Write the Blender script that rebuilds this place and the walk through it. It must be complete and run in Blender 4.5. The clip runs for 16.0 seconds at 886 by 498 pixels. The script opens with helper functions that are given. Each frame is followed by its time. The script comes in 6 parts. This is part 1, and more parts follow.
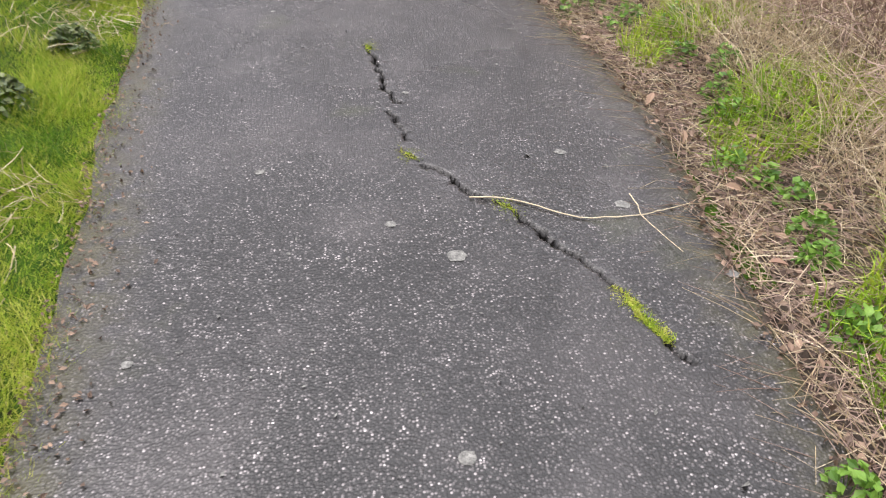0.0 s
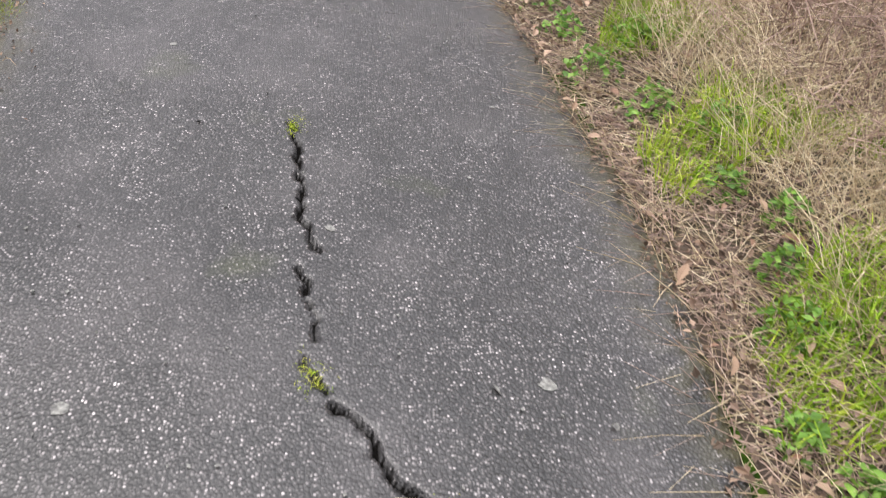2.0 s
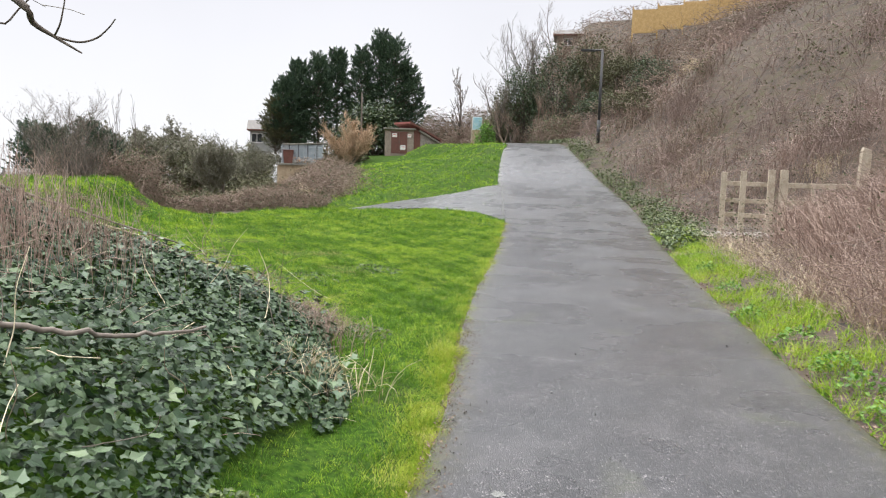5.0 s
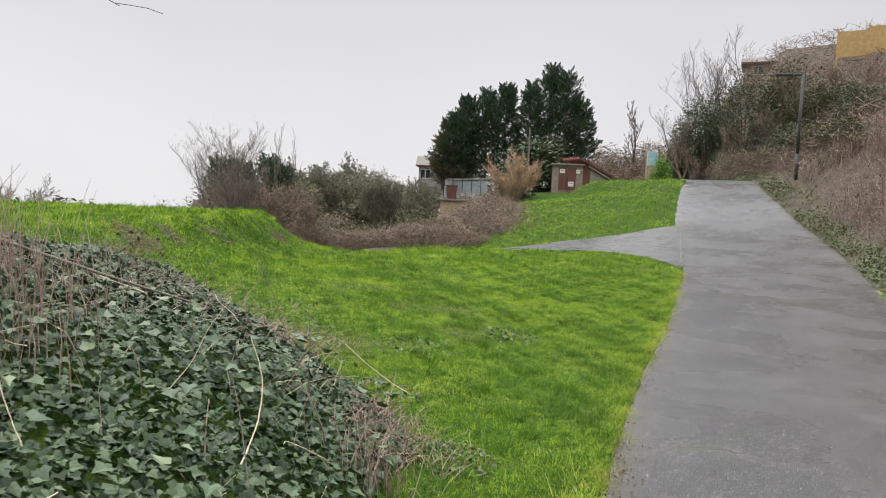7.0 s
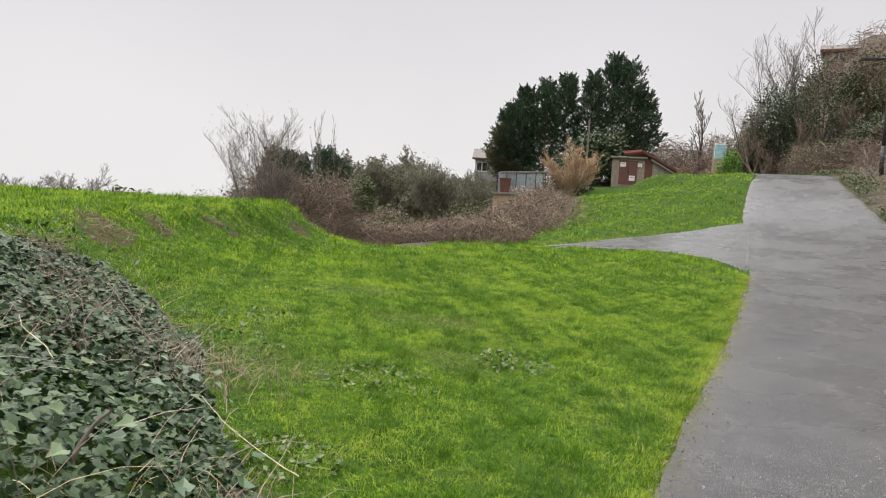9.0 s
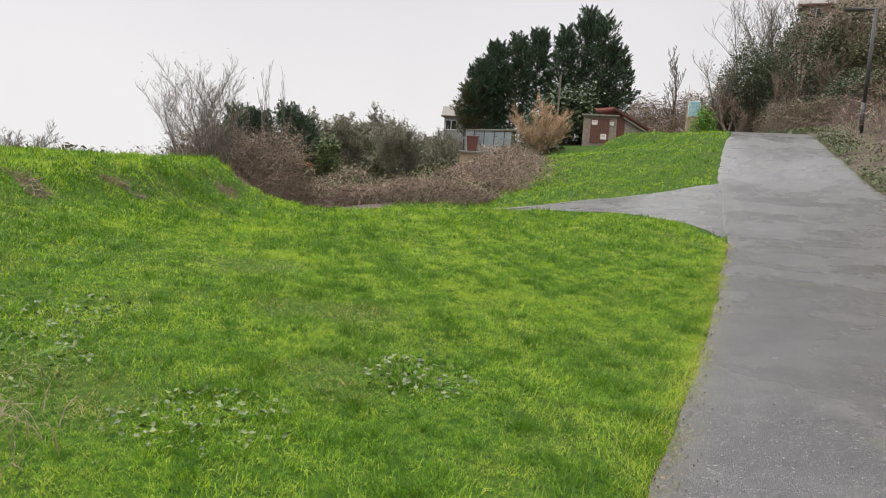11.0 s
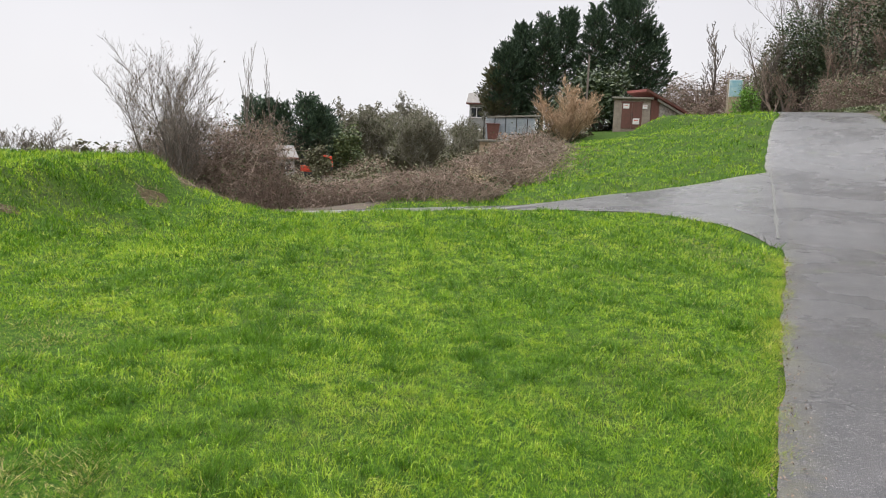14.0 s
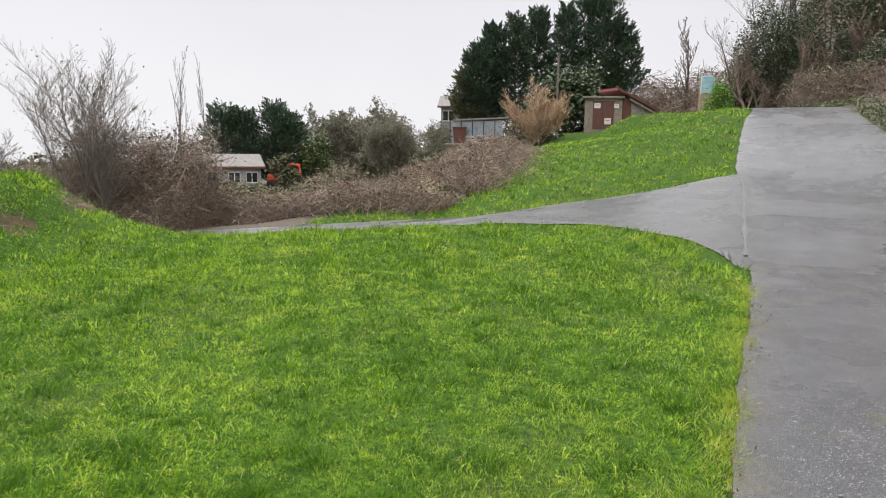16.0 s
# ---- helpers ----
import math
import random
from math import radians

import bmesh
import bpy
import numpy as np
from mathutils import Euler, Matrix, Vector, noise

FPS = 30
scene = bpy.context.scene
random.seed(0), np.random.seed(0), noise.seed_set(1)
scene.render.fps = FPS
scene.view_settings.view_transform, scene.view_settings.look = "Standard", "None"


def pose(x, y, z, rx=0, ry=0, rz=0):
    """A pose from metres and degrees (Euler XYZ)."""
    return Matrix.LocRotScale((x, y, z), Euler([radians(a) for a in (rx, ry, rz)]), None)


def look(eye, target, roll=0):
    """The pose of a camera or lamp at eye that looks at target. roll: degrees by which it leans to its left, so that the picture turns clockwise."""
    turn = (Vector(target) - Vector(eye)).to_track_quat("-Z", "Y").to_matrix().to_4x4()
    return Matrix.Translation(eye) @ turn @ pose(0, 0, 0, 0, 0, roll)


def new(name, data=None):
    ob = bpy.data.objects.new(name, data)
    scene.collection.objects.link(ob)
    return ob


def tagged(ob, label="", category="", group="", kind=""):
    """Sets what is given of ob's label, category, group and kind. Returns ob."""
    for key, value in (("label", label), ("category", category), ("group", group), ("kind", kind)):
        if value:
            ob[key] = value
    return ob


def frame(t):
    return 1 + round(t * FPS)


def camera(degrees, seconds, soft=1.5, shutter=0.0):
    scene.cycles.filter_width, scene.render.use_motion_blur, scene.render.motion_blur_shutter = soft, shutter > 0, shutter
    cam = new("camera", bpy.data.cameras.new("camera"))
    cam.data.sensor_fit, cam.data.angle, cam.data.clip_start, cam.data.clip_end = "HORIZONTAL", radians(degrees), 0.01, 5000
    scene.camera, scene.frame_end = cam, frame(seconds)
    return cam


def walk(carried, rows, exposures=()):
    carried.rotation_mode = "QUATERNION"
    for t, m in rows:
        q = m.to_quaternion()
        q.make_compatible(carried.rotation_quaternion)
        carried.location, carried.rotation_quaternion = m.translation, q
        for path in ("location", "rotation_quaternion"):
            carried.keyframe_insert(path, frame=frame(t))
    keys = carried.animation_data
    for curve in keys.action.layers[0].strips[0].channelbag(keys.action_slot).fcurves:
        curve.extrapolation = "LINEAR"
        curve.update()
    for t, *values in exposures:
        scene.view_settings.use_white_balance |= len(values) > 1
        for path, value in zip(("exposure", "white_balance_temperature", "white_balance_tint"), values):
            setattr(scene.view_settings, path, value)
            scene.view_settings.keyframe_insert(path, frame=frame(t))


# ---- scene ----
cam = camera(61.4, 16.0, soft=1.1, shutter=0.15)
METRES, EYE, TILT, LEAN, TURN = 16.9, 1.5, 0.0, 0.0, -7.0
ROWS = [
    (0.0, 0.0, 0.0, 0.0, 0.89, -34.93, -1.28),
    (0.5, 0.0015, 0.0231, -0.001, -0.22, -39.64, -5.25),
    (1.0, 0.0031, 0.0419, 0.0015, 0.01, -40.47, -5.69),
    (1.5, 0.007, 0.0647, 0.0022, 0.84, -41.25, -6.14),
    (2.0, 0.0027, 0.0816, 0.0047, 2.01, -39.22, -7.1),
    (2.5, -0.008, 0.1062, 0.0065, 2.74, -36.58, -7.28),
    (3.0, -0.0172, 0.133, 0.0045, 5.02, -34.81, -5.22),
    (3.5, -0.03, 0.1619, 0.0074, 9.67, -27.21, -4.85),
    (4.0, -0.0473, 0.1984, 0.0124, 15.86, -17.29, -3.17),
    (4.5, -0.0611, 0.2359, 0.0138, 21.18, -10.69, -1.89),
    (5.0, -0.0766, 0.2708, 0.0115, 24.98, -6.15, -1.7),
    (7.5, -0.1452, 0.4462, 0.0101, 39.75, -3.56, -2.81),
    (8.0, -0.1549, 0.4738, 0.0089, 40.77, -3.12, -3.08),
    (8.5, -0.1615, 0.4997, 0.0071, 41.96, -3.62, -3.08),
    (9.0, -0.1694, 0.5235, 0.0085, 42.78, -4.48, -3.11),
    (9.5, -0.1839, 0.5478, 0.0068, 42.5, -5.43, -3.31),
    (10.0, -0.1943, 0.5701, 0.006, 40.87, -6.34, -3.67),
    (12.5, -0.2572, 0.7193, 0.0067, 40.97, -8.29, -2.81),
    (13.0, -0.2705, 0.7502, 0.0082, 41.31, -8.36, -2.29),
    (13.5, -0.281, 0.7824, 0.0113, 42.55, -8.4, -2.08),
    (14.0, -0.2955, 0.8119, 0.0095, 43.48, -8.37, -2.13),
    (14.5, -0.3046, 0.8398, 0.0111, 43.48, -7.96, -2.05),
    (15.0, -0.3098, 0.8708, 0.015, 43.67, -7.68, -1.77),
    (15.5, -0.3188, 0.9006, 0.0127, 43.78, -7.92, -1.34),
    (16.0, -0.3266, 0.9304, 0.0146, 42.09, -8.05, -0.79),
]
walk(cam, [(t, pose(0, 0, EYE, TILT, LEAN, TURN) @ pose(METRES * x, METRES * y, METRES * z, 90 + pitch, roll, yaw)) for t, x, y, z, yaw, pitch, roll in ROWS],
     [(0.0, 0.45, 6500, 15), (1.5, 0.5, 6500, 15), (2.5, 0.55, 6500, 12), (3.5, 1.1, 6550, 12), (4.1, 1.2, 6600, 10), (5.0, 0.75, 6350, 9), (7.5, 0.45, 6550, 9), (10.0, 0.46, 6650, 9), (12.5, 0.58, 6500, 10), (16.0, 0.58, 6450, 10)])

# ---- world, sun, exposure ----
world = bpy.data.worlds.new("overcast_sky")
scene.world = world
world.use_nodes = True
wn, wl = world.node_tree.nodes, world.node_tree.links
wn.clear()
w_out = wn.new("ShaderNodeOutputWorld")
w_bg = wn.new("ShaderNodeBackground")
w_sky = wn.new("ShaderNodeTexSky")
w_sky.sky_type, w_sky.sun_disc = "NISHITA", False
w_sky.sun_elevation, w_sky.sun_rotation = radians(65), radians(293)
w_sky.dust_density, w_sky.air_density = 6.0, 1.0
w_tc = wn.new("ShaderNodeTexCoord")
w_sep = wn.new("ShaderNodeSeparateXYZ")
w_ramp = wn.new("ShaderNodeValToRGB")          # cloud layer: brighter towards the zenith
w_ramp.color_ramp.elements[0].position, w_ramp.color_ramp.elements[0].color = 0.0, (6.6, 6.55, 6.7, 1)
w_ramp.color_ramp.elements[1].position, w_ramp.color_ramp.elements[1].color = 0.9, (23, 23, 23.6, 1)
w_mid = w_ramp.color_ramp.elements.new(0.32)
w_mid.color = (5.15, 5.03, 5.35, 1)
w_noise = wn.new("ShaderNodeTexNoise")
w_noise.inputs["Scale"].default_value, w_noise.inputs["Detail"].default_value = 2.2, 4
w_cl = wn.new("ShaderNodeMapRange")
w_cl.inputs["To Min"].default_value, w_cl.inputs["To Max"].default_value = 0.88, 1.1
w_mul = wn.new("ShaderNodeVectorMath")
w_mul.operation = "SCALE"
w_mix = wn.new("ShaderNodeMixRGB")
w_mix.inputs["Fac"].default_value = 0.93
wl.new(w_tc.outputs["Generated"], w_sep.inputs[0])
wl.new(w_tc.outputs["Generated"], w_noise.inputs["Vector"])
wl.new(w_sep.outputs["Z"], w_ramp.inputs["Fac"])
wl.new(w_noise.outputs["Fac"], w_cl.inputs["Value"])
wl.new(w_ramp.outputs["Color"], w_mul.inputs[0])
wl.new(w_cl.outputs["Result"], w_mul.inputs["Scale"])
wl.new(w_sky.outputs["Color"], w_mix.inputs["Color1"])
wl.new(w_mul.outputs[0], w_mix.inputs["Color2"])
wl.new(w_mix.outputs["Color"], w_bg.inputs["Color"])
w_bg.inputs["Strength"].default_value = 0.1
wl.new(w_bg.outputs[0], w_out.inputs[0])

sun = new("sun", bpy.data.lights.new("sun", "SUN"))
sun.data.energy, sun.data.angle, sun.data.color = 1.5, radians(45), (1.0, 0.96, 0.9)
sun.matrix_world = look((0, 0, 0), (0.38, -0.16, -0.911))

# ---- materials ----


def material(name, colours, rough=0.8, scale=4.0, bump=0.3, bump_scale=40.0, metal=0.0, by="noise", spec=0.5, stain=0.0,
             stain_colour=(0.1, 0.09, 0.07), stain_scale=1.2, translucent=0.0, patch=0.0, patch_scale=1.5):
    """A node material: colours spread by noise, by mesh island or by object; grain in the colour, fine relief, stains."""
    m = bpy.data.materials.new(name)
    m.use_nodes = True
    n, l = m.node_tree.nodes, m.node_tree.links
    b = n["Principled BSDF"]
    b.inputs["Roughness"].default_value, b.inputs["Metallic"].default_value = rough, metal
    b.inputs["Specular IOR Level"].default_value = spec
    tc = n.new("ShaderNodeTexCoord")
    ramp = n.new("ShaderNodeValToRGB")
    e = ramp.color_ramp.elements
    while len(e) < len(colours):
        e.new(0.5)
    for i, c in enumerate(colours):
        e[i].position, e[i].color = i / max(1, len(colours) - 1), (*c, 1)
    if by == "noise":
        t = n.new("ShaderNodeTexNoise")
        t.inputs["Scale"].default_value, t.inputs["Detail"].default_value = scale, 6
        r = n.new("ShaderNodeMapRange")
        r.inputs["From Min"].default_value, r.inputs["From Max"].default_value = 0.3, 0.7
        l.new(tc.outputs["Object"], t.inputs["Vector"])
        l.new(t.outputs["Fac"], r.inputs["Value"])
        l.new(r.outputs["Result"], ramp.inputs["Fac"])
    elif by == "island":
        g = n.new("ShaderNodeNewGeometry")
        fac = g.outputs["Random Per Island"]
        if patch > 0:
            pt, pr, pm = n.new("ShaderNodeTexNoise"), n.new("ShaderNodeMapRange"), n.new("ShaderNodeMix")
            pt.inputs["Scale"].default_value, pt.inputs["Detail"].default_value, pt.inputs["Roughness"].default_value = patch_scale, 7, 0.65
            pr.inputs["From Min"].default_value, pr.inputs["From Max"].default_value = 0.36, 0.64
            fine, both = n.new("ShaderNodeTexNoise"), n.new("ShaderNodeMix")
            fine.inputs["Scale"].default_value, fine.inputs["Detail"].default_value = patch_scale * 7.0, 2
            both.inputs[0].default_value = 0.5
            l.new(tc.outputs["Object"], fine.inputs["Vector"])
            l.new(pt.outputs["Fac"], both.inputs[2])
            l.new(fine.outputs["Fac"], both.inputs[3])
            pm.inputs[0].default_value = patch
            l.new(tc.outputs["Object"], pt.inputs["Vector"])
            l.new(both.outputs[0], pr.inputs["Value"])
            l.new(fac, pm.inputs[2])
            l.new(pr.outputs["Result"], pm.inputs[3])
            fac = pm.outputs[0]
        l.new(fac, ramp.inputs["Fac"])
    else:
        o = n.new("ShaderNodeObjectInfo")
        l.new(o.outputs["Random"], ramp.inputs["Fac"])
    grain = n.new("ShaderNodeTexNoise")
    grain.inputs["Scale"].default_value, grain.inputs["Detail"].default_value = bump_scale, 5
    l.new(tc.outputs["Object"], grain.inputs["Vector"])
    gr = n.new("ShaderNodeMapRange")
    gr.inputs["From Min"].default_value, gr.inputs["From Max"].default_value = 0.25, 0.75
    gr.inputs["To Min"].default_value, gr.inputs["To Max"].default_value = 0.72, 1.25
    l.new(grain.outputs["Fac"], gr.inputs["Value"])
    sc = n.new("ShaderNodeVectorMath")
    sc.operation = "SCALE"
    l.new(ramp.outputs["Color"], sc.inputs[0])
    l.new(gr.outputs["Result"], sc.inputs["Scale"])
    colour = sc.outputs[0]
    if stain > 0:
        s = n.new("ShaderNodeTexNoise")
        s.inputs["Scale"].default_value, s.inputs["Detail"].default_value, s.inputs["Roughness"].default_value = stain_scale, 8, 0.65
        l.new(tc.outputs["Object"], s.inputs["Vector"])
        sr = n.new("ShaderNodeMapRange")
        sr.inputs["From Min"].default_value, sr.inputs["From Max"].default_value = 0.48, 0.72
        sr.inputs["To Max"].default_value = stain
        l.new(s.outputs["Fac"], sr.inputs["Value"])
        mx = n.new("ShaderNodeMixRGB")
        mx.inputs["Color2"].default_value = (*stain_colour, 1)
        l.new(sr.outputs["Result"], mx.inputs["Fac"])
        l.new(colour, mx.inputs["Color1"])
        colour = mx.outputs[0]
    l.new(colour, b.inputs["Base Color"])
    if bump > 0:
        bp = n.new("ShaderNodeBump")
        bp.inputs["Strength"].default_value, bp.inputs["Distance"].default_value = bump, 0.02
        l.new(grain.outputs["Fac"], bp.inputs["Height"])
        l.new(bp.outputs[0], b.inputs["Normal"])
    if translucent > 0:
        tr = n.new("ShaderNodeBsdfTranslucent")
        ms = n.new("ShaderNodeMixShader")
        ms.inputs[0].default_value = translucent
        l.new(colour, tr.inputs["Color"])
        l.new(b.outputs[0], ms.inputs[1])
        l.new(tr.outputs[0], ms.inputs[2])
        l.new(ms.outputs[0], n["Material Output"].inputs["Surface"])
    return m


def asphalt_material(name, wet=0.5):
    """Wet old asphalt: dark binder, pale aggregate chips of two sizes, worn pale patches, moss, puddled gloss."""
    m = bpy.data.materials.new(name)
    m.use_nodes = True
    n, l = m.node_tree.nodes, m.node_tree.links
    b = n["Principled BSDF"]
    tc = n.new("ShaderNodeTexCoord")

    def noise_range(scale, lo, hi, detail=5, a=0.0, z=1.0):
        t, r = n.new("ShaderNodeTexNoise"), n.new("ShaderNodeMapRange")
        t.inputs["Scale"].default_value, t.inputs["Detail"].default_value = scale, detail
        r.inputs["From Min"].default_value, r.inputs["From Max"].default_value = lo, hi
        r.inputs["To Min"].default_value, r.inputs["To Max"].default_value = a, z
        l.new(tc.outputs["Object"], t.inputs["Vector"])
        l.new(t.outputs["Fac"], r.inputs["Value"])
        return r.outputs["Result"]

    def mixed(fac, one, two):
        x = n.new("ShaderNodeMixRGB")
        l.new(fac, x.inputs["Fac"])
        for sock, v in ((x.inputs["Color1"], one), (x.inputs["Color2"], two)):
            if isinstance(v, tuple):
                sock.default_value = (*v, 1)
            else:
                l.new(v, sock)
        return x.outputs[0]

    v = n.new("ShaderNodeTexVoronoi")
    v.inputs["Scale"].default_value = 118
    l.new(tc.outputs["Object"], v.inputs["Vector"])
    chips = n.new("ShaderNodeValToRGB")
    for i, (p, c) in enumerate(((0.0, 0.005), (0.25, 0.02), (0.5, 0.058), (0.75, 0.115), (0.92, 0.22), (1.0, 0.48))):
        el = chips.color_ramp.elements[i] if i < 2 else chips.color_ramp.elements.new(p)
        el.position, el.color = p, (c * 1.0, c * 0.92, c * 0.92, 1)
    sepc = n.new("ShaderNodeSeparateColor")
    l.new(v.outputs["Color"], sepc.inputs[0])
    l.new(sepc.outputs[0], chips.inputs["Fac"])
    gap = n.new("ShaderNodeMapRange")
    gap.inputs["From Min"].default_value, gap.inputs["From Max"].default_value = 0.34, 0.52
    l.new(v.outputs["Distance"], gap.inputs["Value"])
    base = mixed(gap.outputs["Result"], chips.outputs["Color"], (0.01, 0.01, 0.01))
    mott = n.new("ShaderNodeVectorMath")
    mott.operation = "SCALE"
    mm = n.new("ShaderNodeMath")
    mm.operation = "MULTIPLY"
    l.new(noise_range(26, 0.32, 0.68, 3, 0.45, 1.3), mm.inputs[0])
    l.new(noise_range(5, 0.32, 0.68, 4, 0.65, 1.3), mm.inputs[1])
    l.new(base, mott.inputs[0])
    l.new(mm.outputs[0], mott.inputs["Scale"])
    base = mott.outputs[0]
    worn = noise_range(2.3, 0.5, 0.78, 8, 0.0, 0.4)
    base = mixed(worn, base, (0.11, 0.1, 0.1))
    dark = noise_range(0.55, 0.5, 0.7, 4, 0.0, 0.45)
    base = mixed(dark, base, (0.018, 0.018, 0.02))
    moss = noise_range(1.6, 0.63, 0.78, 9, 0.0, 0.55)
    base = mixed(moss, base, (0.06, 0.075, 0.012))
    at = n.new("ShaderNodeAttribute")
    at.attribute_name = "edge"
    em = n.new("ShaderNodeMath")
    em.operation = "MULTIPLY"
    l.new(at.outputs["Fac"], em.inputs[0])
    l.new(noise_range(14, 0.35, 0.6, 6, 0.0, 0.85), em.inputs[1])
    base = mixed(em.outputs[0], base, (0.055, 0.05, 0.018))
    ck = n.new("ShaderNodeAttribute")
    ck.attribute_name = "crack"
    # near-black colour wherever the crack is cut in
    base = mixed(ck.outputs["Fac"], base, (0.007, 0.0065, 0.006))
    l.new(base, b.inputs["Base Color"])
    l.new(noise_range(0.8, 0.4, 0.62, 6, 0.3, 0.62 - 0.2 * wet), b.inputs["Roughness"])
    b.inputs["Specular IOR Level"].default_value = 0.4
    l.new(noise_range(0.7, 0.36, 0.64, 6, 0.2, 0.37), b.inputs["Coat Roughness"])
    dry = n.new("ShaderNodeMath")
    dry.operation, dry.inputs[0].default_value = "SUBTRACT", 1.0
    l.new(ck.outputs["Fac"], dry.inputs[1])
    wetness = n.new("ShaderNodeMath")
    wetness.operation = "MULTIPLY"
    l.new(noise_range(1.1, 0.35, 0.65, 5, 0.85, 1.0), wetness.inputs[0])
    l.new(dry.outputs[0], wetness.inputs[1])
    proud = n.new("ShaderNodeMapRange")
    proud.inputs["From Min"].default_value, proud.inputs["From Max"].default_value = 0.3, 0.55
    proud.inputs["To Min"].default_value, proud.inputs["To Max"].default_value = 1.0, 0.85
    l.new(v.outputs["Distance"], proud.inputs["Value"])
    film_wet = n.new("ShaderNodeMath")
    film_wet.operation = "MULTIPLY"
    l.new(wetness.outputs[0], film_wet.inputs[0])
    l.new(proud.outputs["Result"], film_wet.inputs[1])
    l.new(film_wet.outputs[0], b.inputs["Coat Weight"])
    sheen = n.new("ShaderNodeMath")
    sheen.operation, sheen.inputs[1].default_value = "MULTIPLY", 0.28
    l.new(dry.outputs[0], sheen.inputs[0])
    chip_sheen = n.new("ShaderNodeMath")
    chip_sheen.operation = "MULTIPLY"
    l.new(sheen.outputs[0], chip_sheen.inputs[0])
    l.new(proud.outputs["Result"], chip_sheen.inputs[1])
    l.new(chip_sheen.outputs[0], b.inputs["Specular IOR Level"])
    bp = n.new("ShaderNodeBump")
    bp.inputs["Strength"].default_value, bp.inputs["Distance"].default_value = 0.9, 0.005
    bp.invert = True
    l.new(v.outputs["Distance"], bp.inputs["Height"])
    l.new(bp.outputs[0], b.inputs["Normal"])
    cb = n.new("ShaderNodeBump")
    cb.inputs["Strength"].default_value, cb.inputs["Distance"].default_value = 0.2, 0.004
    cb.invert = True
    l.new(v.outputs["Distance"], cb.inputs["Height"])
    l.new(cb.outputs[0], b.inputs["Coat Normal"])
    return m


M_ASPHALT = asphalt_material("wet_asphalt", 0.6)
M_GRAVEL = material("gravel_fines", [(0.16, 0.14, 0.12), (0.3, 0.28, 0.25)], 0.85, 9, 0.6, 90)
M_GROUND = material("turf_and_soil", [(0.01, 0.028, 0.003), (0.03, 0.07, 0.006), (0.065, 0.11, 0.011)], 0.95, 22.0, 0.8, 45,
                    spec=0.1, stain=0.45, stain_colour=(0.05, 0.04, 0.025), stain_scale=0.7)
M_SCRUBSOIL = material("scrub_litter", [(0.03, 0.022, 0.017), (0.08, 0.058, 0.042), (0.06, 0.055, 0.022)], 0.95, 2.2, 0.8, 30)
M_BLADE = material("grass_blades", [(0.04, 0.105, 0.005), (0.135, 0.27, 0.012), (0.26, 0.41, 0.024), (0.41, 0.51, 0.045), (0.54, 0.54, 0.14)], 0.5, by="island", bump=0, translucent=0.25, spec=0.35, patch=0.66, patch_scale=1.9)
M_LUSH = material("lush_grass", [(0.015, 0.05, 0.003), (0.05, 0.13, 0.006), (0.12, 0.25, 0.012), (0.27, 0.42, 0.03)], 0.45, by="island", bump=0, translucent=0.25, spec=0.4, patch=0.45, patch_scale=2.5)
M_DRYBLADE = material("withered_grass", [(0.14, 0.2, 0.02), (0.34, 0.34, 0.09), (0.5, 0.42, 0.2), (0.42, 0.3, 0.15)], 0.65, by="island", bump=0, translucent=0.15, spec=0.2)
M_SOIL = material("bare_bank_soil", [(0.035, 0.028, 0.014), (0.075, 0.058, 0.032), (0.04, 0.06, 0.012)], 0.95, 5, 0.9, 40, spec=0.1)
M_HILL = material("hillside_stems", [(0.085, 0.058, 0.05), (0.17, 0.118, 0.1), (0.3, 0.22, 0.18), (0.13, 0.09, 0.078)], 0.8, by="island", bump=0, patch=0.6, patch_scale=0.3)
M_BLADEY = material("yellow_grass", [(0.12, 0.25, 0.012), (0.27, 0.38, 0.03), (0.44, 0.46, 0.08), (0.6, 0.54, 0.25)], 0.6, by="island", bump=0, translucent=0.3, spec=0.2, patch=0.5, patch_scale=3)
M_STRAW = material("dead_straw", [(0.32, 0.24, 0.13), (0.52, 0.42, 0.26), (0.66, 0.57, 0.4), (0.38, 0.27, 0.17)], 0.7, by="island", bump=0)
M_STEM = material("dry_bramble_stems", [(0.13, 0.08, 0.062), (0.26, 0.175, 0.14), (0.42, 0.31, 0.25), (0.2, 0.13, 0.1)], 0.75, by="island", bump=0, patch=0.6, patch_scale=0.4)
M_BRAMBLE = material("dark_bramble", [(0.072, 0.05, 0.037), (0.165, 0.117, 0.088), (0.29, 0.212, 0.162), (0.12, 0.09, 0.056)], 0.8, by="island", bump=0, patch=0.4, patch_scale=0.7)
M_TWIG = material("bare_twigs", [(0.1, 0.085, 0.07), (0.17, 0.14, 0.115), (0.22, 0.19, 0.16)], 0.85, by="island", bump=0)
M_TANTWIG = material("tan_twigs", [(0.26, 0.17, 0.1), (0.42, 0.29, 0.18), (0.5, 0.36, 0.24)], 0.8, by="island", bump=0)
# twig colour paled and greyed to stand in for distance haze
M_HAZYTWIG = material("haze_paled_twigs", [(0.15, 0.14, 0.1), (0.2, 0.19, 0.14), (0.26, 0.25, 0.2)], 0.9, by="island", bump=0)
M_BARK = material("bark", [(0.07, 0.055, 0.045), (0.14, 0.115, 0.09)], 0.9, 12, 0.6, 60)
M_CONIFER = material("conifer_foliage", [(0.022, 0.042, 0.026), (0.045, 0.082, 0.045), (0.08, 0.125, 0.06)], 0.7, by="island", bump=0)
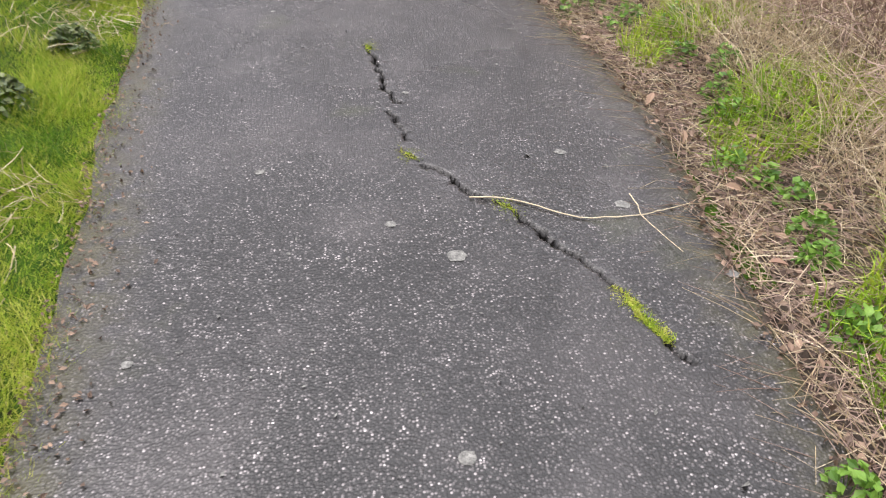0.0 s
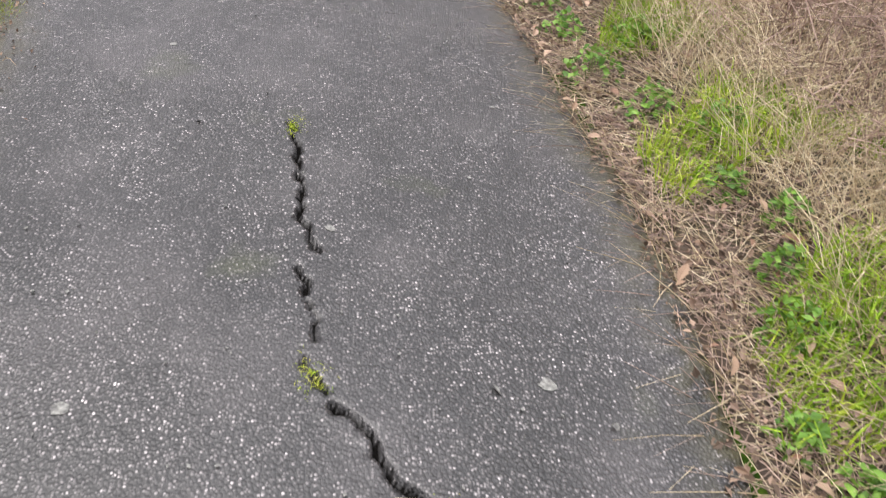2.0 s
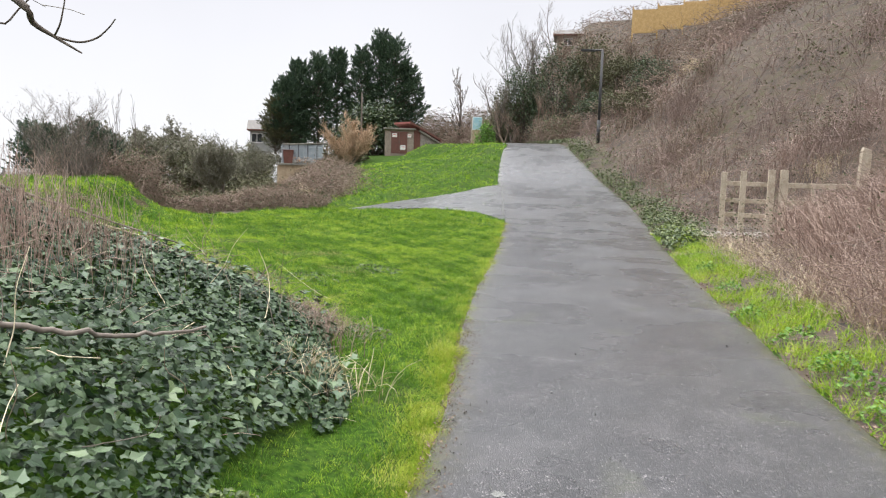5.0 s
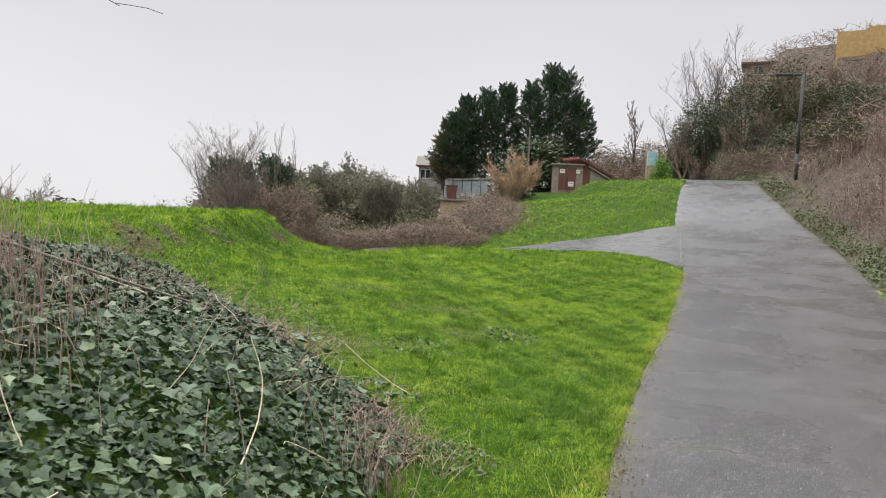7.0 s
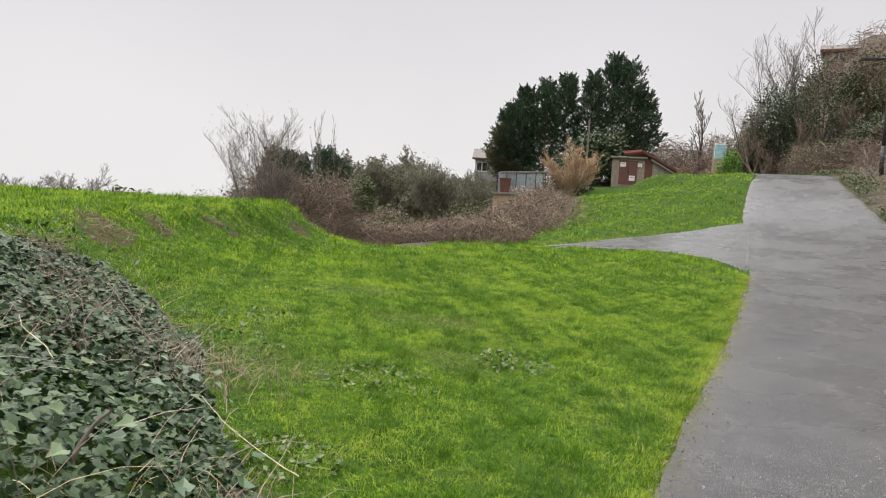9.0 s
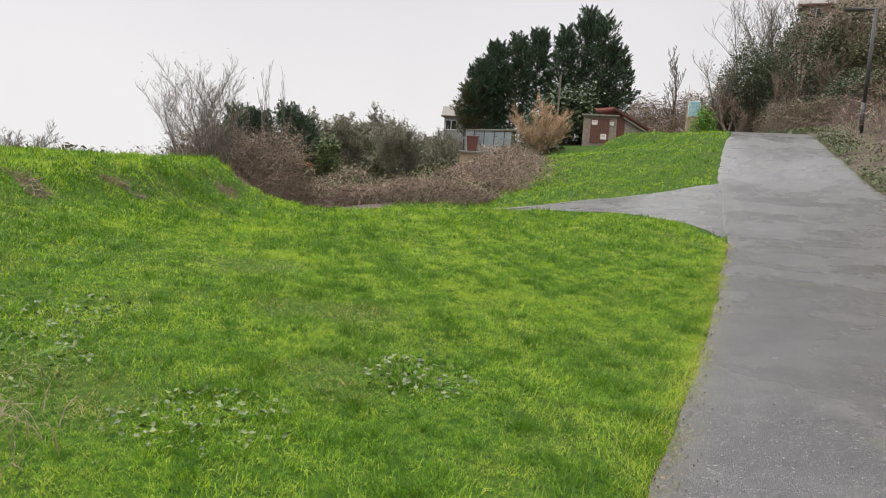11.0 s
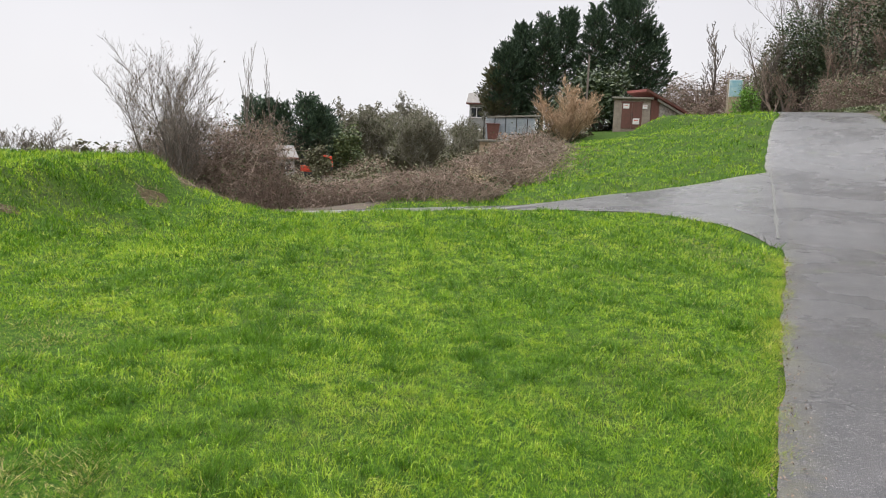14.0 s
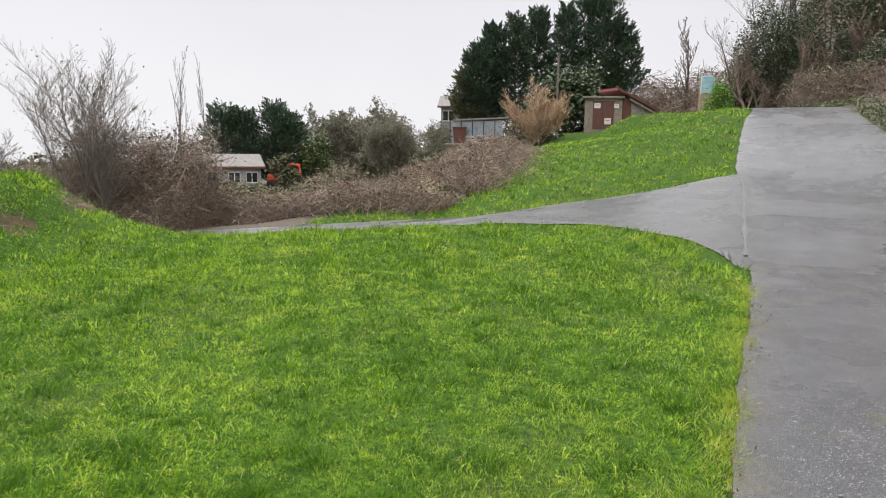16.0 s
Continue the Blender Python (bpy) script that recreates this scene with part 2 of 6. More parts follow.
M_IVYFAR = material("dark_evergreen_leaves", [(0.022, 0.042, 0.018), (0.045, 0.075, 0.026), (0.08, 0.105, 0.036)], 0.5, by="island", bump=0)
M_OLIVE = material("olive_scrub_leaves", [(0.06, 0.07, 0.028), (0.11, 0.11, 0.045), (0.09, 0.075, 0.04)], 0.7, by="island", bump=0)
M_BRIGHTLEAF = material("bright_leaves", [(0.06, 0.15, 0.014), (0.13, 0.27, 0.03), (0.22, 0.38, 0.06)], 0.5, by="island", bump=0, translucent=0.25)
M_LAUREL = material("laurel_leaves", [(0.04, 0.065, 0.02), (0.08, 0.115, 0.03), (0.13, 0.155, 0.045)], 0.5, by="island", bump=0)
M_IVY = material("ivy_leaves", [(0.012, 0.028, 0.012), (0.025, 0.05, 0.02), (0.045, 0.08, 0.032), (0.085, 0.125, 0.06)], 0.42, by="island", bump=0.15, bump_scale=120, spec=0.28)
M_DEADLEAF = material("dead_leaves", [(0.05, 0.035, 0.025), (0.13, 0.085, 0.055), (0.3, 0.21, 0.15), (0.09, 0.06, 0.045), (0.2, 0.13, 0.09)], 0.75, by="island", bump=0)
M_OAK = material("weathered_oak", [(0.3, 0.24, 0.17), (0.46, 0.39, 0.3), (0.38, 0.31, 0.22)], 0.8, 6, 0.4, 60, stain=0.4, stain_colour=(0.12, 0.12, 0.07), stain_scale=3)
M_FENCE = material("new_fence_boards", [(0.42, 0.27, 0.1), (0.55, 0.37, 0.16)], 0.75, 5, 0.3, 50)
M_BLACKMETAL = material("black_painted_steel", [(0.012, 0.012, 0.013), (0.03, 0.028, 0.027)], 0.45, 8, 0.1, 80)

# ---- plan: where the ground lies ----
STATION = [((-0.4, -6), (1.3, -6)), ((-0.75, 0), (1.1, 0)), ((-0.9, 1.8), (1.17, 1.8)), ((-1.08, 3), (1.27, 3)), ((-1.2, 4.3), (1.16, 4.4)),
           ((-1.5, 5.6), (1.03, 5.6)), ((-1.8, 7.4), (0.78, 7.4)), ((-2.2, 9.5), (0.5, 9.5)), ((-2.72, 11.6), (0.16, 11.7)),
           ((-3.15, 13.6), (-0.18, 14)), ((-3.6, 16), (-0.55, 16.5)), ((-4.05, 18.4), (-0.85, 18.8)), ((-4.6, 21), (-1.15, 21.3)),
           ((-5.1, 23.4), (-1.45, 23.6)), ((-5.45, 25), (-1.65, 25.6)), ((-5.9, 27), (-1.95, 28)), ((-6.5, 30), (-2.5, 31.2))]
STATION += [((-7.4, 33.2), (-3.3, 34.5)), ((-8.5, 36.5), (-4.4, 37.8)), ((-9.3, 40), (-5.5, 41)), ((-10.0, 43.4), (-6.5, 44)),
            ((-10.5, 46.4), (-7.4, 46.6)), ((-11.8, 49.4), (-9.6, 51)), ((-14, 51.8), (-12.4, 54.4)), ((-17, 53.2), (-16.5, 56.2))]
BRANCH = [((-4.9, 25.1), (-7.7, 36.7)), ((-5.85, 26.1), (-8.75, 35.2)), ((-6.5, 27.2), (-9.4, 34)), ((-7.4, 28.1), (-10.3, 32.9)),
          ((-8.9, 28.8), (-11.4, 32.1)), ((-10.6, 28.6), (-12.6, 31.4)), ((-13, 27.6), (-14.6, 30.4)), ((-17, 25.6), (-18.4, 28.2)), ((-24, 21.5), (-25, 24.2))]
SPUR = [((-1.25, 21.9), (-1.65, 24.7)), ((-0.3, 22.7), (-0.4, 24.7)), ((0.5, 23.3), (0.6, 24.6)), ((1.4, 23.9), (1.4, 25.2))]
TOE = np.array([(-1.2, -8), (-1.45, 0), (-1.65, 3), (-2.05, 6), (-2.7, 8.2), (-3.1, 9.6), (-3.8, 10.9), (-5.1, 11.8), (-7.5, 13.1), (-9.6, 14.7),
                (-11.8, 17.4), (-13.2, 20), (-14.2, 22.4), (-15.8, 24.3), (-18.5, 25.2), (-26, 20), (-60, 0)], float)
ROAD_Y = np.array([-50, 0, 10, 18, 25, 28, 32, 36, 40, 46.5, 52, 60, 90, 400], float)
ROAD_Z = np.array([0.1, 0.08, 0.1, 0.14, 0.22, 0.3, 0.6, 1.05, 1.95, 3.25, 3.35, 3.1, 3.4, 4], float)
ROAD_YS = np.arange(-50, 400, 0.5)
ROAD_ZS = np.convolve(np.pad(np.interp(ROAD_YS, ROAD_Y, ROAD_Z), 5, mode="edge"), np.hanning(13)[1:-1] / np.hanning(13).sum(), mode="valid")


def smooth_line(points, n):
    """Catmull-Rom through the points, n steps a span."""
    p = np.array(points, float)
    p = np.vstack([2 * p[0] - p[1], p, 2 * p[-1] - p[-2]])
    s = np.linspace(0, 1, n, endpoint=False)[:, None]
    out = []
    for a, b, c, d in zip(p[:-3], p[1:-2], p[2:-1], p[3:]):
        out.append(0.5 * (2 * b + (c - a) * s + (2 * a - 5 * b + 4 * c - d) * s ** 2 + (3 * b - a - 3 * c + d) * s ** 3))
    return np.vstack(out + [p[-2:-1]])


LEFT, RIGHT = smooth_line([a for a, b in STATION], 12), smooth_line([b for a, b in STATION], 12)
B_NEAR, B_FAR = smooth_line([a for a, b in BRANCH], 10), smooth_line([b for a, b in BRANCH], 10)
TOE_S = smooth_line(TOE, 6)


def signed(line, x, y):
    """Distance to a polyline, positive to its right as it runs."""
    best = np.full(x.shape, 1e9)
    sign = np.ones(x.shape)
    for (ax, ay), (bx, by) in zip(line[:-1], line[1:]):
        dx, dy = bx - ax, by - ay
        k = np.clip(((x - ax) * dx + (y - ay) * dy) / (dx * dx + dy * dy + 1e-12), 0, 1)
        ex, ey = x - ax - k * dx, y - ay - k * dy
        d = np.hypot(ex, ey)
        near = d < best
        best = np.where(near, d, best)
        sign = np.where(near, np.where(ex * dy - ey * dx >= 0, 1.0, -1.0), sign)
    return best * sign


def step(a, b, v):
    k = np.clip((v - a) / (b - a), 0, 1)
    return k * k * (3 - 2 * k)


def lumps(x, y, scale, seed=0.0):
    """A cheap smooth noise, about -1 to 1."""
    a, b = x / scale + seed, y / scale - 1.7 * seed
    return (np.sin(a * 1.3 + 1.1 * np.sin(b * 0.9 + 2)) + np.sin(b * 1.7 + 1.3 * np.sin(a * 1.1)) + np.sin((a + b) * 0.8 + np.sin(a - b))) / 3


COARSE_L, COARSE_R, COARSE_T, COARSE_B = LEFT[::4], RIGHT[::4], TOE_S[::2], B_NEAR[::4]
FAR_ROAD = ((LEFT + RIGHT) / 2)[-60::4]


def ground_z(x, y):
    x, y = np.asarray(x, float), np.asarray(y, float)
    zr = np.interp(y, ROAD_YS, ROAD_ZS)
    ul = -signed(COARSE_L, x, y)             # metres left of the left edge
    ur = signed(COARSE_R, x, y)              # metres right of the right edge
    # land to the left: level turf that falls away to the low ground, and a grass slope up to the brow
    low = 0.18 - 0.085 * np.clip(-11 - x, 0, 22) - 0.03 * np.clip(-33 - x, 0, 45)
    yb = np.interp(-x, [5, 8.4, 9.4, 11.4, 14.6, 18.4, 25, 60], [37, 36, 34, 32.1, 30.4, 28.2, 24.2, 15])
    edge = -15.0 - (y - 33) * 0.4
    z_edge = np.interp(y, [28, 33, 38, 45, 55, 61, 70, 90], [0.1, 0.1, 0.3, 0.8, 1.6, 2.4, 2.8, 3.2])
    x_road = np.interp(y, LEFT[:, 1], LEFT[:, 0], right=-11.0)
    x_road = np.where(y > 46.4, -10.5, x_road)
    k = np.clip((x - edge) / np.maximum(x_road - edge, 1.0), -1, 1)
    slope = z_edge + (zr - z_edge) * np.clip(k, 0, 1) ** 0.8
    slope = low + (slope - low) * step(0, 5, y - yb + 0.8) * step(-7, 0.5, x - edge)
    left = slope + 0.035 * np.clip(ul, 0, 6) * step(20, 14, y) + 0.03 * lumps(x, y, 1.3) * step(0.2, 1.5, ul) + 0.02 * lumps(x, y, 0.45, 3) * step(0.2, 1.5, ul)
    left = left + 0.8 * step(64, 90, y) * step(-45, -20, x) - 5.0 * step(110, 400, np.hypot(x, y))
    on = step(0, 1, 1 - (ul - 0.2) / (2.3 + 5.0 * step(23, 27, y) * step(40, 34, y)))
    on = np.where(y > 46, np.maximum(step(3.0, 0.2, np.abs(signed(FAR_ROAD, x, y)) - 1.6), step(-6, 2, x + 8) * step(2.5, 0.2, ul)), on)
    z = left * (1 - on) + zr * on
    # a lip of turf that hides the side path's lower end
    lip = -signed(COARSE_B, x, y)
    z = z + 0.14 * step(9.0, 13.0, -x) * step(0.1, 1.4, lip) * step(6.0, 2.4, lip) * step(18, 22, y)
    # the mound and its scarp
    t = -signed(COARSE_T, x, y)
    top = 1.06 + 0.22 * step(12.5, 10, y) + 0.1 * lumps(x, y, 2.7, 1) + 0.012 * np.clip(t, 0, 20)
    wide = 2.1 + 0.4 * lumps(x, y, 1.9, 2) + 0.9 * step(13.5, 11, y)
    k = step(0, 1, (t + 0.2) / wide)
    k = k + (np.clip((t + 0.1) / wide, 0, 1) - k) * step(14, 11.5, y)
    # a long hollow apron, then a short steep face under the brow
    u = np.clip((t + 1.3) / (wide + 1.1), 0, 1)
    face = 0.36 * np.clip(u / 0.6, 0, 1) ** 1.8 + 0.64 * step(0.55, 0.98, u + 0.03 * lumps(x, y, 0.5, 4))
    k = k + (face - k) * step(12.2, 14.5, y)
    z = z * (1 - k) + np.maximum(top, z) * k
    # the hillside to the right
    foot = 0.9 + (0.7 * step(13, 18, y) + 1.7 * step(19, 22, y)) * step(30, 26, y)
    steep = 0.5 + 0.22 * step(30, 48, y)
    up = np.clip(ur - foot, 0, None)
    hill = steep * (np.sqrt(up * up + 0.5) - 0.7071) + 0.3 * lumps(x, y, 3.1, 5) * step(0.5, 5, up) + 0.12 * step(0.1, 0.7, ur)
    cap = 15.0
    hill = cap * (1 - np.exp(-np.clip(hill, 0, None) / cap * (1 + np.clip(hill, 0, None) / 22)))
    bound = -12.5 - (y - 50) * 0.12
    hill = np.where(hill < 0, 0, hill) * np.where(y > 40, step(-3, 6, x - bound), 1.0)
    w = np.where(y > 44, step(-2.5, 1.5, x - bound + 2), 1.0) * (ur > 0)
    z = (zr + hill) * w + z * (1 - w)
    z = z - 0.14 * np.clip(-80 - x, 0, 900)
    return z


# ---- mesh helpers ----


def raw_mesh(name, verts, faces, mat, parent=None, smooth=False, label="", category="", kind=""):
    """One mesh object from arrays: faces is a list of index arrays, each of faces with one number of corners."""
    me = bpy.data.meshes.new(name)
    verts = np.ascontiguousarray(verts, dtype=np.float32).reshape(-1, 3)
    if not isinstance(faces, list):
        faces = [faces]
    faces = [np.ascontiguousarray(f, dtype=np.int32) for f in faces if len(f)]
    me.vertices.add(len(verts))
    me.vertices.foreach_set("co", verts.ravel())
    loops = np.concatenate([f.ravel() for f in faces])
    sizes = np.concatenate([np.full(len(f), f.shape[1], np.int32) for f in faces])
    me.loops.add(len(loops))
    me.loops.foreach_set("vertex_index", loops)
    me.polygons.add(len(sizes))
    me.polygons.foreach_set("loop_start", np.concatenate([[0], np.cumsum(sizes)[:-1]]).astype(np.int32))
    me.polygons.foreach_set("use_smooth", np.full(len(sizes), smooth))
    me.update(calc_edges=True)
    if isinstance(mat, (list, tuple)):
        for one in mat:
            me.materials.append(one)
    else:
        me.materials.append(mat)
    ob = new(name, me)
    if parent is not None:
        ob.parent = parent
    return tagged(ob, label, category, "", kind)


def part(name, bm, mat, parent, label="", smooth=False):
    """Links a bmesh as one mesh object under a thing or a part."""
    me = bpy.data.meshes.new(name)
    bm.to_mesh(me)
    bm.free()
    me.materials.append(mat)
    if smooth:
        me.polygons.foreach_set("use_smooth", [True] * len(me.polygons))
    ob = new(name, me)
    ob.parent = parent
    return tagged(ob, label)


def empty(name, m, label, category, group=""):
    ob = new(name)
    ob.empty_display_size = 0.2
    ob.matrix_world = m
    return tagged(ob, label, category, group)


def box(size, at=(0, 0, 0), turn=(0, 0, 0), bevel=0.0, bm=None):
    """A box with worn edges in a bmesh; at is its middle."""
    b = bmesh.new()
    bmesh.ops.create_cube(b, size=1.0, matrix=Matrix.Diagonal((*size, 1)))
    if bevel:
        bmesh.ops.bevel(b, geom=b.edges[:], offset=bevel, segments=2, affect="EDGES", profile=0.6)
    b.transform(pose(*at, *turn))
    if bm is None:
        return b
    me = bpy.data.meshes.new("tmp")
    b.to_mesh(me)
    b.free()
    bm.from_mesh(me)
    bpy.data.meshes.remove(me)
    return bm


def rod(a, b, r, sides=10, bm=None, r2=None):
    """A round bar from a to b."""
    a, b = Vector(a), Vector(b)
    out = bm or bmesh.new()
    m = Matrix.Translation((a + b) / 2) @ (b - a).to_track_quat("Z", "Y").to_matrix().to_4x4()
    bmesh.ops.create_cone(out, cap_ends=True, segments=sides, radius1=r, radius2=r if r2 is None else r2, depth=(b - a).length, matrix=m)
    return out


RNG = np.random.default_rng(7)


def tubes(paths, radii, sides=3):
    """Thin tapered tubes along N paths of K points: vertices and quads."""
    n, k, _ = paths.shape
    tan = np.gradient(paths, axis=1)
    tan /= np.linalg.norm(tan, axis=2, keepdims=True) + 1e-9
    ref = np.where(np.abs(tan[:, :1, 2:3]) > 0.8, np.array([1.0, 0, 0]), np.array([0, 0, 1.0]))
    u = np.cross(tan, np.broadcast_to(ref, tan.shape))
    u /= np.linalg.norm(u, axis=2, keepdims=True) + 1e-9
    v = np.cross(tan, u)
    ang = np.arange(sides) * 2 * np.pi / sides
    ring = u[:, :, None] * np.cos(ang)[None, None, :, None] + v[:, :, None] * np.sin(ang)[None, None, :, None]
    verts = paths[:, :, None] + ring * radii[:, :, None, None]
    i = np.arange(n * k * sides).reshape(n, k, sides)
    a, b = i[:, :-1], i[:, 1:]
    quads = np.stack([a, np.roll(a, -1, 2), np.roll(b, -1, 2), b], -1).reshape(-1, 4)
    return verts.reshape(-1, 3), quads


def joined(chunks):
    """Several (verts, faces) of one face size in one."""
    vs, fs, o = [], [], 0
    for v, f in chunks:
        vs.append(v)
        fs.append(f + o)
        o += len(v)
    return np.vstack(vs), np.vstack(fs)


def stems(bx, by, height, lean, droop, radius, rng, k=4, z=None):
    """Arching stems that stand on the ground at (bx, by)."""
    n = len(bx)
    z0 = (ground_z(bx, by) if z is None else z) - 0.02
    a = rng.uniform(0, 2 * np.pi, n)
    s = np.linspace(0, 1, k)[None]
    out = lean[:, None] * s ** 1.4
    px = bx[:, None] + np.cos(a)[:, None] * out + rng.normal(0, 0.03, (n, k)) * s * height[:, None]
    py = by[:, None] + np.sin(a)[:, None] * out + rng.normal(0, 0.03, (n, k)) * s * height[:, None]
    pz = z0[:, None] + height[:, None] * (s * (1 + droop[:, None]) - droop[:, None] * s ** 2.4 * 1.5)
    r = radius[:, None] * (1.05 - 0.75 * s)
    return tubes(np.stack([px, py, np.maximum(pz, z0[:, None])], -1), r)


def tangle(x, y, top, length, radius, rng, k=4):
    """Short bent stems lying every way in the height between the ground and top."""
    n = len(x)
    z = ground_z(x, y) + top * rng.uniform(0.03, 1.0, n) ** 0.8
    d = rng.normal(0, 1, (n, 3)) * [1, 1, 0.6]
    d /= np.linalg.norm(d, axis=1, keepdims=True)
    bend = rng.normal(0, 0.35, (n, 3)) - [0, 0, 0.15]
    s = np.linspace(-0.5, 0.5, k)[None, :, None]
    p = np.stack([x, y, z], 1)[:, None] + (d[:, None] * s + bend[:, None] * (s * s - 0.08)) * length[:, None, None]
    p[..., 2] = np.maximum(p[..., 2], ground_z(p[..., 0], p[..., 1]) + 0.01)
    r = radius[:, None] * np.linspace(1.1, 0.5, k)[None]
    return tubes(p, r)


def leaves(centres, size, rng, up=0.4, fold=0.25, aspect=0.6, dirs=None):
    """Folded diamond leaves, two triangles each: verts and triangles."""
    n = len(centres)
    d = rng.normal(0, 1, (n, 3))
    d[:, 2] *= 0.6
    if dirs is not None:
        d = dirs + d * 0.35
    d /= np.linalg.norm(d, axis=1, keepdims=True)
    nrm = rng.normal(0, 1, (n, 3))
    nrm[:, 2] = np.abs(nrm[:, 2]) + up
    w = np.cross(d, nrm)
    w /= np.linalg.norm(w, axis=1, keepdims=True) + 1e-9
    up_v = np.cross(w, d)
    s = size[:, None]
    tip, base = centres + d * s, centres - d * s
    l = centres + w * s * aspect + up_v * s * fold
    r = centres - w * s * aspect + up_v * s * fold
    i = np.arange(n)[:, None] * 4
    return np.stack([base, l, tip, r], 1).reshape(-1, 3), np.vstack([i + [0, 2, 1], i + [0, 3, 2]])


CRACK = [[(0.03, 3.86), (0.06, 3.75), (0.095, 3.52), (0.1, 3.3), (0.17, 3.12)], [(0.12, 3.03), (0.15, 2.9), (0.18, 2.74)],
         [(0.145, 2.7), (0.23, 2.53), (0.32, 2.44), (0.37, 2.31), (0.5, 2.22), (0.55, 2.1), (0.61, 1.98), (0.66, 1.9), (0.73, 1.79), (0.76, 1.7), (0.79, 1.54), (0.86, 1.38)]]


def crack_depth(x, y):
    """How deep the crack goes at a place, in metres."""
    wx, wy = x + 0.012 * lumps(x, y, 0.035) + 0.008 * lumps(x, y, 0.014, 4), y + 0.012 * lumps(x, y, 0.04, 2)
    d = np.full(x.shape, 9.0)
    for line in CRACK:
        d = np.minimum(d, np.abs(signed(np.array(line), wx, wy)))
    wide = 0.01 + 0.005 * lumps(x, y, 0.09, 6) + 0.002 * lumps(x, y, 0.025, 8)
    return 0.03 * step(1.0, 0.25, d / np.maximum(wide, 0.003)) - 0.004 * step(0.06, 0.015, d) * lumps(x, y, 0.02, 1)


def sheet(name, pairs, lift, mat, n, across, label, wobble=0.05, fine=None):
    """A paved strip between two edge lines that follows the ground, with a thin edge down to it."""
    a, b = smooth_line([p for p, q in pairs], n), smooth_line([q for p, q in pairs], n)
    if fine:
        k0 = np.arange(len(a), dtype=float)
        ks = np.sort(np.concatenate([k0, np.arange(np.interp(fine[0], a[:, 1], k0), np.interp(fine[1], a[:, 1], k0), fine[2])]))
        a, b = [np.stack([np.interp(ks, k0, l[:, i]) for i in (0, 1)], 1) for l in (a, b)]
    for line in (a, b):
        d = np.gradient(line, axis=0)
        nrm = np.stack([-d[:, 1], d[:, 0]], 1) / (np.linalg.norm(d, axis=1, keepdims=True) + 1e-9)
        line += nrm * ((lumps(line[:, 0], line[:, 1], 0.35) + 0.5 * lumps(line[:, 0], line[:, 1], 0.09, 3)) * wobble)[:, None]
    k = np.linspace(0, 1, across) if not fine else np.concatenate([np.linspace(0, 0.44, 12), np.linspace(0.45, 0.92, 104), np.linspace(0.94, 1, 4)])
    across = len(k)
    p = a[:, None] * (1 - k[None, :, None]) + b[:, None] * k[None, :, None]
    z = ground_z(p[..., 0], p[..., 1]) + lift
    deep = np.zeros(z.shape)
    if fine:
        near = (p[..., 1] > 1.0) & (p[..., 1] < 4.2)
        deep[near] = crack_depth(p[..., 0][near], p[..., 1][near])
        z -= deep
    v = np.concatenate([p, z[..., None]], -1)
    for side in (0, -1):
        v[:, side, 2] -= 0.012
    i = np.arange(p.shape[0] * across).reshape(p.shape[0], across)
    f = np.stack([i[:-1, :-1], i[:-1, 1:], i[1:, 1:], i[1:, :-1]], -1).reshape(-1, 4)
    ob = raw_mesh(name, v, f, mat, smooth=True, label=label, category="path", kind="structure")
    broad = np.linalg.norm(b - a, axis=1)[:, None]
    near = np.minimum(k[None], 1 - k[None]) * broad
    soil = ob.data.attributes.new("edge", "FLOAT", "POINT")
    soil.data.foreach_set("value", step(0.26, 0.0, near + 0.08 * lumps(p[..., 0], p[..., 1], 0.3, 2)).ravel().astype(np.float32))
    # how far each point lies in the crack, for its dark colour
    crack_share = ob.data.attributes.new("crack", "FLOAT", "POINT")
    crack_share.data.foreach_set("value", step(0.002, 0.012, deep).ravel().astype(np.float32))
    return ob


# ---- ground ----


def grown(lo, hi, step_, far):
    mid = list(np.arange(lo, hi + 1e-6, step_))
    d, out = step_, []
    while sum(out) < far:
        d *= 1.22
        out.append(d)
    c = np.cumsum(out)
    return np.array([lo - v for v in c[::-1]] + mid + [hi + v for v in c])


gx, gy = grown(-26, 8, 0.22, 2500), grown(-5, 58, 0.28, 2500)
GX, GY = np.meshgrid(gx, gy, indexing="ij")
GZ = ground_z(GX, GY)
gi = np.arange(GX.size).reshape(GX.shape)
ground_faces = np.stack([gi[:-1, :-1], gi[1:, :-1], gi[1:, 1:], gi[:-1, 1:]], -1).reshape(-1, 4)
ground = raw_mesh("ground", np.stack([GX, GY, GZ], -1), ground_faces, [M_GROUND, M_SCRUBSOIL, M_SOIL], smooth=True,
                  label="uneven green turf with bare scrubby soil on the hillside", category="ground", kind="structure")
cx, cy = GX[:-1, :-1] + 0.1, GY[:-1, :-1] + 0.1
scrub = ((signed(COARSE_R, cx, cy) > 0.0) & ((cy < 45) | (cx > -17 - (cy - 50) * 0.3))) | ((cy > 26) & (cx < -18.5 - (cy - 33) * 0.42) & (cy - 28 > -(cx + 18) * 0.4 - 1.5))


def bare_face(x, y):
    """Where the steep face under the brow has shed its turf."""
    t = -signed(COARSE_T, x, y)
    return (t > 0.95 + 0.3 * lumps(x, y, 0.4, 2)) & (t < 1.4 + 0.3 * lumps(x, y, 0.3)) & (y > 12.8) & (y < 24) & (lumps(x, y, 0.6, 5) > 0.15)


ground.data.polygons.foreach_set("material_index", np.where(scrub, 1, np.where(bare_face(cx, cy), 2, 0)).ravel().astype(np.int32))

